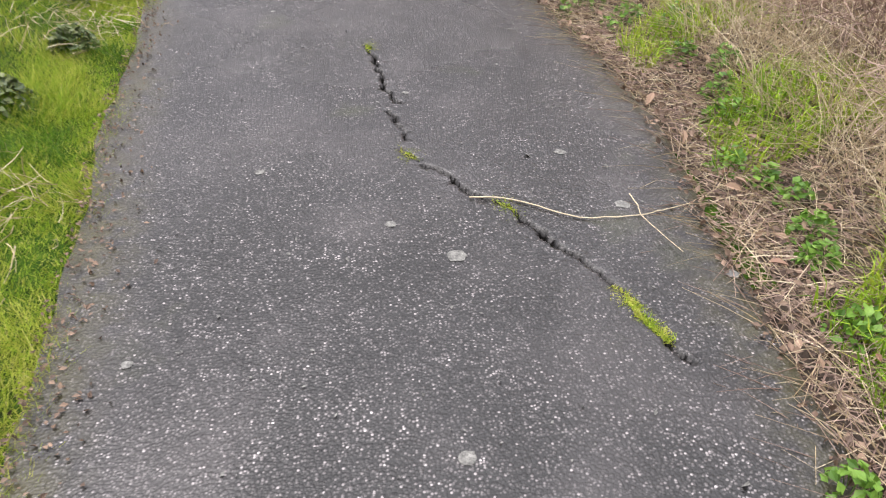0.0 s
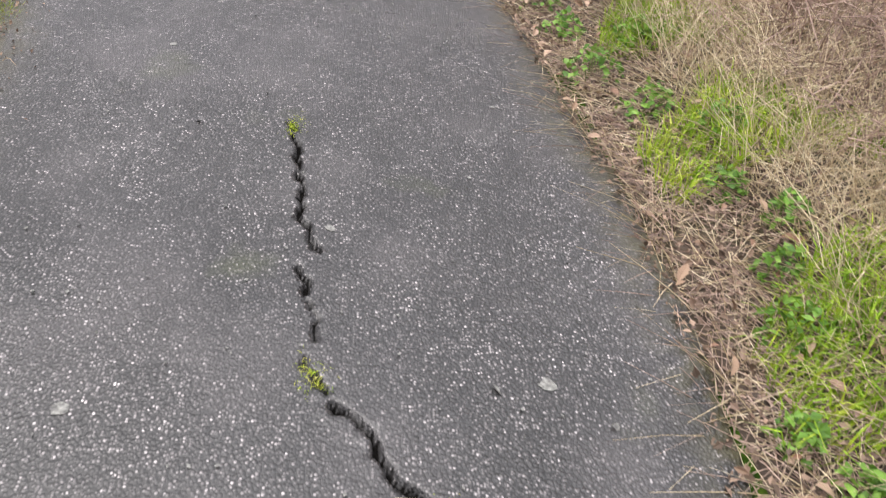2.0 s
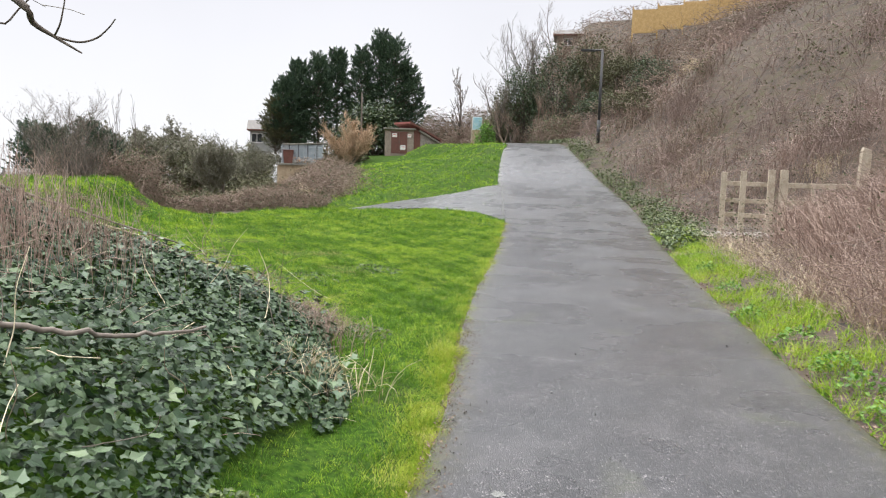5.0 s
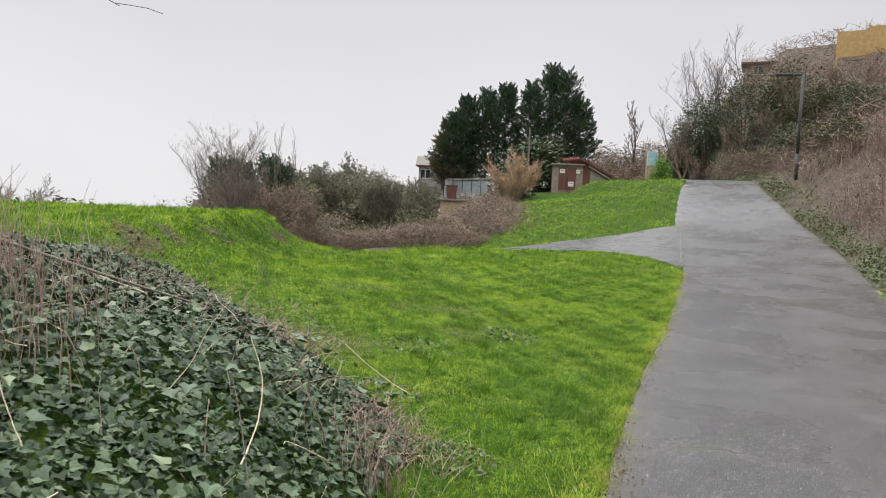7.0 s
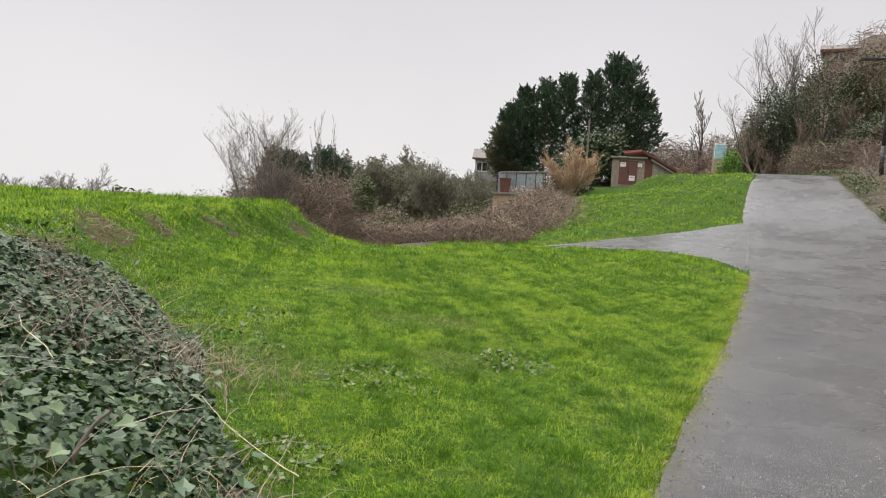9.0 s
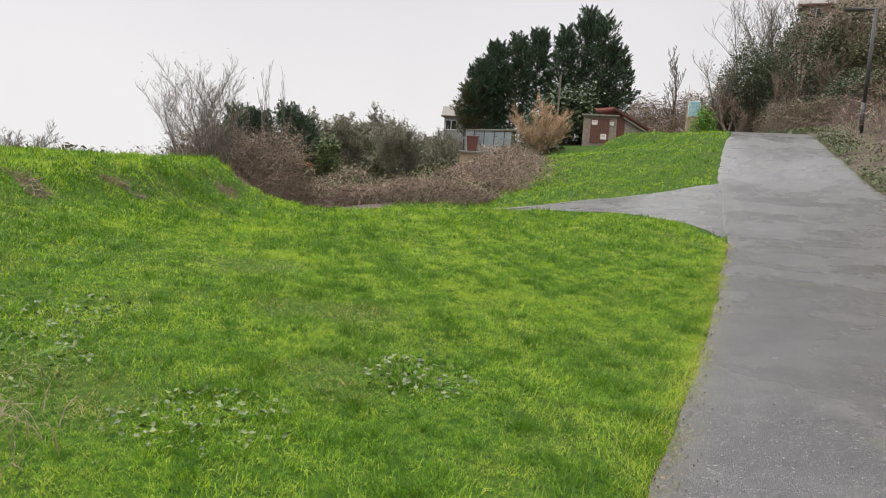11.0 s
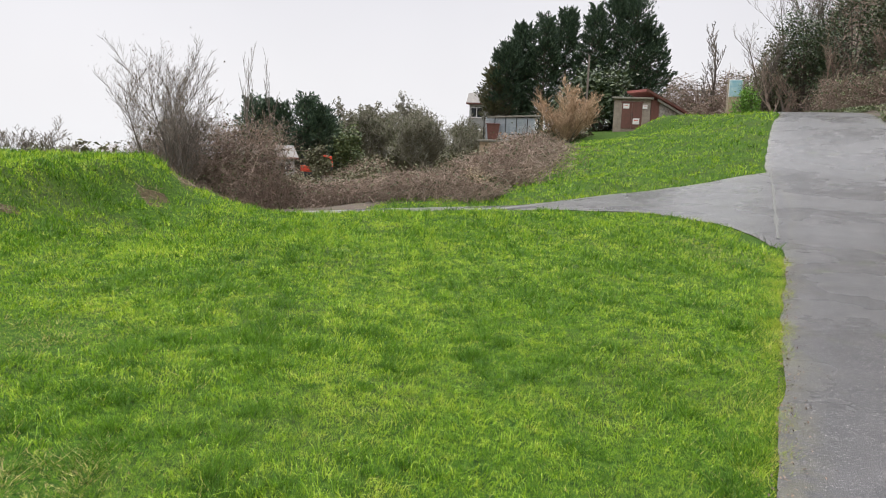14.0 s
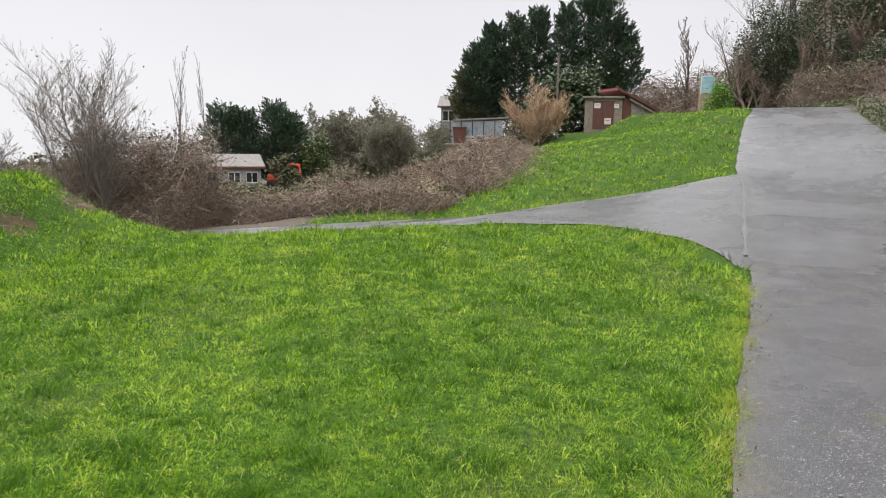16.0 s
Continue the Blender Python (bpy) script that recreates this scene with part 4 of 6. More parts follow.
def leafy_bush(name, x, y, rx, ry, rz, num, size, mat, label, seed, lift=0.0, clumps=60, stems_n=40, category="bush"):
    """An uneven leafy bush of clumps with gaps, on a few stems."""
    r = np.random.default_rng(seed)
    z = gz(x, y)
    root = empty(name, pose(x, y, z), label, category)
    d = r.normal(0, 1, (clumps, 3))
    d[:, 2] = np.abs(d[:, 2])
    d /= np.linalg.norm(d, axis=1, keepdims=True)
    cent = d * np.array([rx, ry, rz]) * r.uniform(0.55, 1.05, (clumps, 1)) + [0, 0, lift]
    sel = r.integers(0, clumps, num)
    pts = cent[sel] + r.normal(0, 1, (num, 3)) * np.array([rx, ry, rz]) * 0.13
    pts[:, 2] = np.maximum(pts[:, 2], 0.05 + ground_z(pts[:, 0] + x, pts[:, 1] + y) - z)
    vv, ff = leaves(pts, r.uniform(0.6, 1.3, num) * size, r)
    raw_mesh("foliage", vv, ff, mat, root)
    m = min(stems_n, clumps)
    p = np.stack([np.stack([cent[:m, 0] * 0.15, cent[:m, 1] * 0.15, np.full(m, -0.3)], 1), cent[:m] * [0.5, 0.5, 0.6], cent[:m]], 1)
    vv, ff = tubes(p, np.tile([0.05, 0.035, 0.012], (m, 1)))
    raw_mesh("stemwork", vv, ff, M_BARK, root)
    return root


def thicket(name, x0, y0, x1, y1, depth, height, num, mat, label, seed, radius=0.009, leaf=None, leaf_n=0, leaf_size=0.06, lean=0.8):
    """A strip of tangled winter bramble from one place to another."""
    r = np.random.default_rng(seed)
    k = r.uniform(0, 1, num)
    nx, ny = -(y1 - y0), x1 - x0
    ln = math.hypot(nx, ny)
    off = r.normal(0, 0.45, num) * depth
    bx_, by_ = x0 + (x1 - x0) * k + nx / ln * off, y0 + (y1 - y0) * k + ny / ln * off
    ok = ~on_paving(bx_, by_, 0.25)
    bx_, by_ = bx_[ok], by_[ok]
    m = len(bx_)
    top = height * (0.8 + 0.35 * lumps(bx_, by_, 1.1, seed)) * np.exp(-0.5 * (off[ok] / depth / 0.75) ** 2)
    h = m // 3
    vv, ff = joined([stems(bx_[:h], by_[:h], r.uniform(0.4, 1.0, h) * top[:h] + 0.1, r.uniform(0.3, 1, h) * lean, r.uniform(0, 0.9, h), radius * r.uniform(0.6, 1.4, h), r, 4),
                     tangle(bx_[h:], by_[h:], top[h:] * 0.9, r.uniform(0.3, 0.9, m - h) * (0.5 + 0.3 * height), radius * r.uniform(0.5, 1.2, m - h), r, 2 if y0 > 33 else 3)])
    ob = raw_mesh(name, vv, ff, mat, label=label, category="brambles", kind="stuff")
    if leaf_n:
        s = r.integers(0, m, leaf_n)
        c = np.stack([bx_[s], by_[s], ground_z(bx_[s], by_[s]) + top[s] * r.uniform(0.05, 0.95, leaf_n)], 1) + r.normal(0, 0.2, (leaf_n, 3))
        c[:, 2] = np.maximum(c[:, 2], ground_z(c[:, 0], c[:, 1]) + 0.03)
        vv, ff = leaves(c, r.uniform(0.6, 1.3, leaf_n) * leaf_size, r)
        raw_mesh(name + "_leaves", vv, ff, leaf, label="small olive leaves in the brambles", category="brambles", kind="stuff")
    return ob


# tall cypresses behind the shed
G = "cypresses behind the shed"
for cx_, cy_, hh, rr, sd in ((-40.6, 74.4, 7.6, 1.7, 1), (-40.0, 75.9, 9.4, 1.7, 2), (-38.0, 76.5, 10.2, 1.75, 3), (-36.8, 78.4, 10.9, 1.7, 4), (-34.2, 78.9, 11.2, 1.6, 5), (-32.75, 80.6, 12.9, 2.1, 6), (-30.9, 80.5, 12.3, 2.2, 8), (-29.9, 81.8, 9.4, 1.8, 10)):
    conifer("cypress_tree", cx_, cy_, 3.2, hh, rr, "tall dark green cypress in a dense row", sd, 9500, 0.17, group=G, belly=0.6)
conifer("cypress_tree", -41.6, 73.9, 3.2, 5.4, 1.5, "short yellow-green cypress at the row's end", 9, 3200, 0.2, mat=M_OLIVE, group=G)
# conifers by the bungalow
for cx_, cy_, hh, rr, sd in ((-63.2, 64.0, 7.4, 2.4, 11), (-61.8, 65.3, 7.0, 2.2, 12), (-59.6, 67.2, 7.6, 2.6, 13), (-58.3, 68.2, 6.6, 2.2, 14)):
    conifer("conifer_tree", cx_, cy_, -2.2, hh, rr, "dark green conifer behind the bungalow", sd, 6500, 0.19, group="conifers by the bungalow")
leafy_bush("laurel_bush", -55.6, 69.0, 1.7, 1.7, 4.6, 3200, 0.16, M_LAUREL, "bright green rounded evergreen beside the conifers", 15, category="tree")

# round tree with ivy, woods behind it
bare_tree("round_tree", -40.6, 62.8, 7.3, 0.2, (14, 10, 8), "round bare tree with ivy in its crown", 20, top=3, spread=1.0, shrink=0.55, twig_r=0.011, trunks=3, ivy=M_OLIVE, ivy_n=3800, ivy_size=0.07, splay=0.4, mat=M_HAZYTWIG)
for k_, (tx, ty, th) in enumerate(((-80, 84, 5.5), (-81, 90, 6.6), (-82, 97, 7.6), (-83, 104, 9.0), (-83, 112, 9.6), (-78, 88, 5), (-86, 132, 8.5), (-82, 134, 8.0), (-78, 130, 8.4))):
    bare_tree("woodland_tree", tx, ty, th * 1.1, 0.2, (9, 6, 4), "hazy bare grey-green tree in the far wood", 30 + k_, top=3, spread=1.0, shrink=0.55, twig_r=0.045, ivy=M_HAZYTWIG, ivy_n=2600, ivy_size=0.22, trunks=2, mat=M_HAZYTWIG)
for k_, (tx, ty, th) in enumerate(((-48, 58, 3.4), (-45.0, 65, 4.4), (-52, 74, 5.6), (-60, 84, 6.6), (-66, 92, 7.5), (-72, 99, 8.5), (-80, 104, 9), (-58, 92, 6.5))):
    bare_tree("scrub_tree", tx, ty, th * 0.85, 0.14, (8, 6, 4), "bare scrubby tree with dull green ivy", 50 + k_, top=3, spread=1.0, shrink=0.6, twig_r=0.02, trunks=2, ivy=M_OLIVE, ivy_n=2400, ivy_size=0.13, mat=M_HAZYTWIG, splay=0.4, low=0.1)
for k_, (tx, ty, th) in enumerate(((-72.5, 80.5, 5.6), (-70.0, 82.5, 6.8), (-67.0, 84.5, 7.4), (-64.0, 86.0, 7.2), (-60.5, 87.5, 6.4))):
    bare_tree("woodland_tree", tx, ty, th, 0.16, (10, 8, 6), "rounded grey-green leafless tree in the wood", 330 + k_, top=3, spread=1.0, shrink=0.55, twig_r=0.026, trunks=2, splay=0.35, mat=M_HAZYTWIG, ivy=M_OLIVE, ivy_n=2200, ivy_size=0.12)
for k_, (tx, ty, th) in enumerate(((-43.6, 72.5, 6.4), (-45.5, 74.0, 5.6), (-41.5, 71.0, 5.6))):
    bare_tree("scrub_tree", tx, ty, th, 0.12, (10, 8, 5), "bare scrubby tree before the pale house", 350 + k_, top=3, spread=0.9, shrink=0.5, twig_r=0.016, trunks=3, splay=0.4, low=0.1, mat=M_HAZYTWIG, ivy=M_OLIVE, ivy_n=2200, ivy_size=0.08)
# sapling and tall bare bush by the side path
bare_tree("bare_sapling", -23.9, 31.0, 6.4, 0.036, (16, 4), "tall thin leafless sapling rising from the brambles", 60, top=2, spread=0.34, shrink=0.34, twig_r=0.006, lift=0.16, wander=0.03)
bare_tree("bare_sapling", -23.2, 31.6, 6.0, 0.03, (12, 4), "thin leafless sapling beside a taller one", 61, top=2, spread=0.34, shrink=0.3, twig_r=0.006, lift=0.14, wander=0.04)
bare_tree("hawthorn_bush", -22.6, 27.4, 5.6, 0.04, (14, 9, 5), "tall leafless hawthorn with many fine twigs", 62, top=3, spread=0.72, shrink=0.44, twig_r=0.0035, trunks=6, splay=0.22, low=0.2, mat=M_TWIG, wander=0.05, ivy=M_BRAMBLE, ivy_n=1200, ivy_size=0.03)
bare_tree("hawthorn_bush", -22.2, 28.8, 3.4, 0.04, (11, 8, 5), "low leafless hawthorn with brown seed heads", 63, top=3, spread=0.8, shrink=0.46, twig_r=0.004, trunks=5, splay=0.3, low=0.1, mat=M_BRAMBLE, ivy=M_BRAMBLE, ivy_n=2200, ivy_size=0.035)
for k_, (tx, ty, th) in enumerate(((-60, 42, 5.2), (-66, 40, 4.6), (-72, 47, 5.4), (-55, 30, 4.4), (-74, 30, 4.4), (-62, 24, 4.6), (-79, 44, 5))):
    bare_tree("far_tree", tx, ty, th * 0.9, 0.06, (9, 6, 4), "hazy leafless tree beyond the mound", 70 + k_, top=3, spread=0.9, shrink=0.5, twig_r=0.014, trunks=3, splay=0.4, low=0.1)
leafy_bush("distant_bush", -50, 26, 2.2, 2.2, 1.6, 1300, 0.14, M_IVYFAR, "dark bush beyond the mound", 78)

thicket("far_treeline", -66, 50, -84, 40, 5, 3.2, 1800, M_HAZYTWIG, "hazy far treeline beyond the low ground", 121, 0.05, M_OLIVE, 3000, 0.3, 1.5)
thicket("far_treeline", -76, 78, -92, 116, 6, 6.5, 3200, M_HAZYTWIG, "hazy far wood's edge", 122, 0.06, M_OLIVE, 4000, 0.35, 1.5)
# brambles between the side path and the low ground
thicket("bramble_thicket", -20.6, 29.4, -27.8, 27.0, 2.0, 3.2, 8500, M_BRAMBLE, "dense brown winter brambles beside the side path", 80, 0.007, M_OLIVE, 9000, 0.05)
thicket("bramble_thicket", -14.9, 32.6, -22, 31.0, 1.3, 1.0, 5000, M_BRAMBLE, "brown winter brambles with a few olive leaves", 81, 0.008, M_OLIVE, 2600, 0.05)
thicket("bramble_thicket", -16.6, 34.2, -20.8, 44.0, 2.2, 1.75, 6500, M_BRAMBLE, "brown bramble thicket beside the grass slope", 82, 0.009, M_OLIVE, 1800, 0.06)
thicket("bramble_thicket", -21.0, 44.0, -26.2, 53.0, 2.2, 1.7, 5500, M_BRAMBLE, "low brown brambles below the yard", 87, 0.011, M_OLIVE, 1000, 0.07)
thicket("bramble_thicket", -21, 35, -32, 45, 2.8, 1.1, 5000, M_BRAMBLE, "grey-brown scrub on the low ground", 83, 0.014, M_OLIVE, 5200, 0.08)
thicket("bramble_thicket", -34, 44, -50, 52, 3.0, 0.9, 3500, M_BRAMBLE, "grey-brown scrub hedge on the low ground", 84, 0.022, M_OLIVE, 5200, 0.12)
thicket("bramble_thicket", -44, 62, -70, 84, 4.0, 2.2, 3500, M_BRAMBLE, "grey-brown scrub before the far wood", 85, 0.03, M_OLIVE, 4200, 0.16)
thicket("straw_clump", -16.0, 33.4, -17.4, 35.0, 0.4, 0.9, 200, M_STRAW, "pale dead straw clump beside the brambles", 86, 0.006)
thicket("bramble_thicket", -28.5, 48.5, -38, 64, 2.6, 1.6, 4500, M_BRAMBLE, "olive and brown scrub below the yard", 88, 0.014, M_OLIVE, 5200, 0.1)
thicket("bramble_thicket", -30, 58, -44, 72, 3.0, 2.2, 3500, M_BRAMBLE, "olive and brown scrub under the round tree", 89, 0.016, M_OLIVE, 5200, 0.12)
for k_, (tx, ty, rx, rz) in enumerate(((-33.5, 58.5, 2.0, 1.9), (-36.5, 63.0, 2.4, 2.6), (-44.0, 68.0, 2.8, 3.2), (-47.5, 72.0, 2.6, 3.6), (-53.0, 79.0, 3.0, 4.2), (-58.5, 86.0, 3.2, 4.8), (-65.0, 95.0, 3.6, 6.0),
                                      (-70.0, 100.0, 3.8, 7.0), (-76.0, 106.0, 4.2, 8.0), (-31.0, 52.5, 1.6, 1.2))):
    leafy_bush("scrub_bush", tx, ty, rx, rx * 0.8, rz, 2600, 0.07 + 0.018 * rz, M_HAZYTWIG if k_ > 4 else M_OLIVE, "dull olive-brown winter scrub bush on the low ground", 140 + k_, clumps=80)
# tan bush and dark evergreen beside the shed
bare_tree("tan_bush", -25.5, 56.8, 3.9, 0.04, (12, 9, 5), "large rounded tan leafless bush with dense twigs", 90, top=3, spread=0.85, shrink=0.5, twig_r=0.009, mat=M_TANTWIG, trunks=8, splay=0.9, low=0.1)
leafy_bush("holly_bush", -27.4, 66.0, 3.6, 2.6, 4.2, 6500, 0.17, M_IVYFAR, "dense dark evergreen bush behind the shed", 91)
# trees round the brow of the road
for k_, (tx, ty, rx, rz) in enumerate(((-13.4, 57.6, 1.5, 3.8), (-11.8, 57.4, 2.1, 5.2), (-9.6, 57.2, 2.4, 5.0), (-7.2, 58.6, 2.2, 3.8), (-5.4, 56.4, 2.0, 2.6))):
    leafy_bush("ivy_clad_tree", tx, ty, rx, 1.9, rz, 8000, 0.07, M_OLIVE if k_ in (0, 3, 4) else M_IVYFAR, "dark ivy-clad tree above the road's brow", 195 + k_, category="tree")
for k_, (tx, ty, rx, rz) in enumerate(((-6.2, 53.0, 1.6, 1.6), (-4.6, 50.6, 1.4, 1.3), (-3.2, 53.5, 1.7, 1.7), (-3.4, 48.2, 1.2, 1.0))):
    leafy_bush("scrub_bush", tx, ty, rx, rx, rz, 4200, 0.06, M_OLIVE if k_ % 2 else M_IVYFAR, "dull dark green bramble bush on the hillside by the lamp", 370 + k_, clumps=70)
leafy_bush("scrub_bush", -26.6, 58.5, 1.9, 1.6, 2.3, 2600, 0.1, M_OLIVE, "dull olive-brown winter scrub bush beside the storage yard", 163, clumps=80)
leafy_bush("bright_shrub", -14.0, 54.6, 0.75, 0.7, 1.7, 1600, 0.07, M_BRIGHTLEAF, "bright green rounded shrub beside the notice board", 99)
for k_, (tx, ty, th) in enumerate(((-13.4, 60.5, 8.5), (-13.6, 56.8, 4.5), (-11.4, 60.4, 8.2), (-14.8, 62, 7.6), (-7.0, 57.5, 4.0), (-5.0, 59.5, 3.6), (-3.0, 57.0, 3.2), (-9.6, 61, 7.2), (-10.4, 55.0, 4.2), (-12.4, 55.2, 3.6), (-8.2, 56.0, 3.8))):
    bare_tree("bare_tree", tx, ty, th, 0.09, (9, 6, 4), "leafless tangled tree above the road", 100 + k_, top=3, spread=0.7, shrink=0.46, twig_r=0.006, trunks=3, splay=0.3, low=0.1, mat=M_BRAMBLE if k_ > 3 else M_TWIG, wander=0.06)
bare_tree("lone_tree", -21.5, 73.5, 9.0, 0.16, (12, 6, 4), "lone slim leafless tree on the skyline", 110, top=3, spread=0.7, shrink=0.34, twig_r=0.02)
thicket("bramble_thicket", -26, 76, -12, 70, 3.0, 4.6, 6500, M_BRAMBLE, "dark leafless scrub behind the shed and the board", 111, 0.02, M_OLIVE, 2000, 0.12)
thicket("bramble_thicket", -13.5, 53.2, -7.4, 51.4, 1.2, 1.7, 4200, M_BRAMBLE, "dark brown scrub closing the road's bend", 112, 0.009, M_LAUREL, 1800, 0.05)
thicket("dead_weeds", -6.6, 11.7, -9.6, 13.0, 0.35, 0.22, 420, M_BRAMBLE, "dry brown weeds and sticks above the ivy", 130, 0.0035, M_IVYFAR, 300, 0.03, 0.4)
# tree over the ivy bank, its twigs reach over
bank_tree = bare_tree("bank_tree", -10.2, 10.2, 6.2, 0.1, (8, 5, 4), "leafless tree on the bank with long drooping twigs", 115, top=3, spread=0.9, shrink=0.45, twig_r=0.005,
          limbs=(((0, 0, 2.4), (2.0, 1.3, 0.8), 2.3, 0.035), ((0, 0, 1.8), (1.9, 1.8, 0.6), 2.0, 0.03)))

def overhang(root, points, r0, r1):
    """One long bent bough of the bank tree, in world places."""
    p = smooth_line(points, 4) - np.array(root.matrix_world.translation)
    vv, ff = tubes(p[None], np.linspace(r0, r1, len(p))[None], 6)
    raw_mesh("bough", vv, ff, M_BARK, root, smooth=True)


for line, r0, r1 in (([(-10.2, 10.2, 3.2), (-8.2, 9.6, 3.5), (-6.2, 9.0, 3.2), (-5.13, 8.77, 2.75), (-5.07, 8.84, 2.61), (-4.98, 8.93, 2.53), (-4.79, 8.98, 2.42)], 0.05, 0.006),
                     ([(-4.98, 8.93, 2.53), (-4.84, 9.0, 2.5), (-4.72, 9.04, 2.53), (-4.62, 9.05, 2.6), (-4.56, 9.05, 2.66)], 0.009, 0.004),
                     ([(-4.98, 8.93, 2.53), (-4.9, 8.9, 2.6), (-4.87, 8.9, 2.69), (-4.83, 8.9, 2.85)], 0.008, 0.004),
                     ([(-5.6, 8.85, 2.95), (-5.28, 8.76, 2.6), (-5.2, 8.85, 2.71), (-5.12, 8.9, 2.82)], 0.01, 0.004)):
    overhang(bank_tree, line, r0, r1)

# ---- plants ----


def in_ivy(x, y):
    t = -signed(COARSE_T, x, y)
    return (t > np.where(y > 8.5, -0.02, 0.2) + 0.25 * lumps(x, y, 0.7, 3)) & (t < 3.6 + 0.5 * lumps(x, y, 0.8)) & (y < 13.0 + 0.4 * lumps(x, y, 0.6)) & (x > -9.3) & (y > 3.0 + 0.5 * lumps(x, y, 0.5))


def is_scrub(x, y):
    return (signed(COARSE_R, x, y) > 0.0) | ((y > 26) & (x < -18.5 - (y - 33) * 0.42) & (y - 28 > -(x + 18) * 0.4 - 1.5))


def around(n, y0, y1, r0, r1, a0, a1, rng):
    """Places scattered round the walker's line between two y's, thinning out with distance; bearings in degrees to the left of ahead."""
    y = rng.uniform(y0, y1, n)
    x = np.interp(y, [0, 5, 8, 10, 13, 16.3], [0, -0.7, -1.55, -2.1, -2.95, -3.55])
    r = r0 * (r1 / r0) ** rng.uniform(0, 1, n)
    a = np.radians(rng.uniform(a0, a1, n))
    return x - r * np.sin(a), y + r * np.cos(a), r


def blades(x, y, height, width, lean, rng, segments=2, bearing=None):
    """Grass blades on the ground: verts and triangles."""
    n = len(x)
    z = ground_z(x, y) - 0.01
    a = rng.uniform(0, 2 * np.pi, n)
    b = 3.2 * lumps(x, y, 0.16, 5) + 2.0 * lumps(x, y, 0.5, 8) + rng.normal(0, 1.3, n)
    b = b if bearing is None else bearing
    dx, dy = np.cos(a) * width, np.sin(a) * width
    lx, ly = np.cos(b) * lean * height, np.sin(b) * lean * height
    base = np.stack([x, y, z], 1)
    side = np.stack([dx, dy, 0 * z], 1)
    tip = base + np.stack([lx, ly, height], 1)
    if segments == 1:
        i = np.arange(n)[:, None] * 3
        return np.stack([base - side, base + side, tip], 1).reshape(-1, 3), i + [0, 1, 2]
    mid = base + np.stack([lx * 0.35, ly * 0.35, height * 0.62], 1)
    tip[:, 2] -= height * np.clip(lean, 0, 1) * 0.35
    i = np.arange(n)[:, None] * 5
    v = np.stack([base - side, base + side, mid - side * 0.8, mid + side * 0.8, tip], 1).reshape(-1, 3)
    return v, np.vstack([i + [0, 1, 3], i + [0, 3, 2], i + [2, 3, 4]])


def withered(x, y):
    """0 to 1: thin dry patches in the lawn."""
    w = np.zeros(np.shape(x))
    for wx, wy, wr in ((-6.6, 12.9, 0.5), (-5.8, 12.9, 0.4), (-6.1, 15.45, 0.35), (-6.6, 15.2, 0.3), (-8.4, 16.4, 0.5), (-5.2, 14.2, 0.3), (-6.0, 24.6, 0.5), (-6.9, 25.6, 0.4)):
        w = np.maximum(w, np.exp(-((x - wx) ** 2 + (y - wy) ** 2) / wr ** 2))
    return np.clip(w * (1.1 + 0.6 * lumps(x, y, 0.2, 4)), 0, 1)


rng = np.random.default_rng(21)
# the lawn, thickest where the walk passes nearest
near_strip = around(42000, 1.0, 6.5, 1.0, 7, -25, 80, rng)
wide_lawn = around(150000, 6.5, 16.3, 2.6, 15, -15, 74, rng)
cx0, cy0, cr = [np.concatenate(pair) for pair in zip(near_strip, wide_lawn)]
WALKED = np.array([(0.0, 0.0), (-0.7, 5.0), (-1.55, 8.0), (-2.1, 10.0), (-2.95, 13.0), (-3.55, 16.3)])
cr = np.maximum(np.abs(signed(WALKED, cx0, cy0)), np.where(cy0 < 7, 1.0, 2.6))
keep = ~on_paving(cx0, cy0, 0.02) & ~in_ivy(cx0, cy0) & ~is_scrub(cx0, cy0) & (~bare_face(cx0, cy0) | (rng.uniform(0, 1, len(cx0)) < 0.45))
cx0, cy0, cr = cx0[keep], cy0[keep], cr[keep]
tuft = 0.75 * lumps(cx0, cy0, 0.05, 1) + 0.75 * lumps(cx0, cy0, 0.14, 2) + 0.4 * lumps(cx0, cy0, 0.7, 6) + rng.normal(0, 0.12, len(cx0))
size = (0.024 + 0.058 * np.clip(tuft - 0.12, 0, 1)) * (1 - 0.25 * withered(cx0, cy0)) * np.where((cy0 < 7) & (cx0 > -2.4), 1.35, 1.0) * rng.uniform(0.6, 1.5, len(cx0))
many = 9
off = rng.normal(0, 1, (2, len(cx0), many)) * (0.011 + 0.0022 * cr)[None, :, None]
bx, by = (cx0[:, None] + off[0]).ravel(), (cy0[:, None] + off[1]).ravel()
out_a = np.arctan2(off[1], off[0]).ravel() + rng.normal(0, 0.5, len(bx))
br, tall = np.repeat(cr, many), np.repeat(size, many) * rng.uniform(0.6, 1.25, len(bx))
broad, bend = np.maximum(0.0013, 0.00068 * br) * rng.uniform(0.7, 1.3, len(bx)), rng.uniform(0.2, 1.2, len(bx))
dry = rng.uniform(0, 1, len(bx)) < 0.55 * withered(bx, by) + 0.02
v, f = blades(bx[dry], by[dry], tall[dry] * 0.8, broad[dry], bend[dry] + 0.6, rng, 1, out_a[dry])
raw_mesh("dry_grass", v, f, M_DRYBLADE, label="thin withered grass in patches of the lawn", category="grass", kind="stuff")
lush = ~dry & (np.repeat(tuft, many) > 0.2)
v, f = blades(bx[lush], by[lush], tall[lush], broad[lush], bend[lush], rng, 1, out_a[lush])
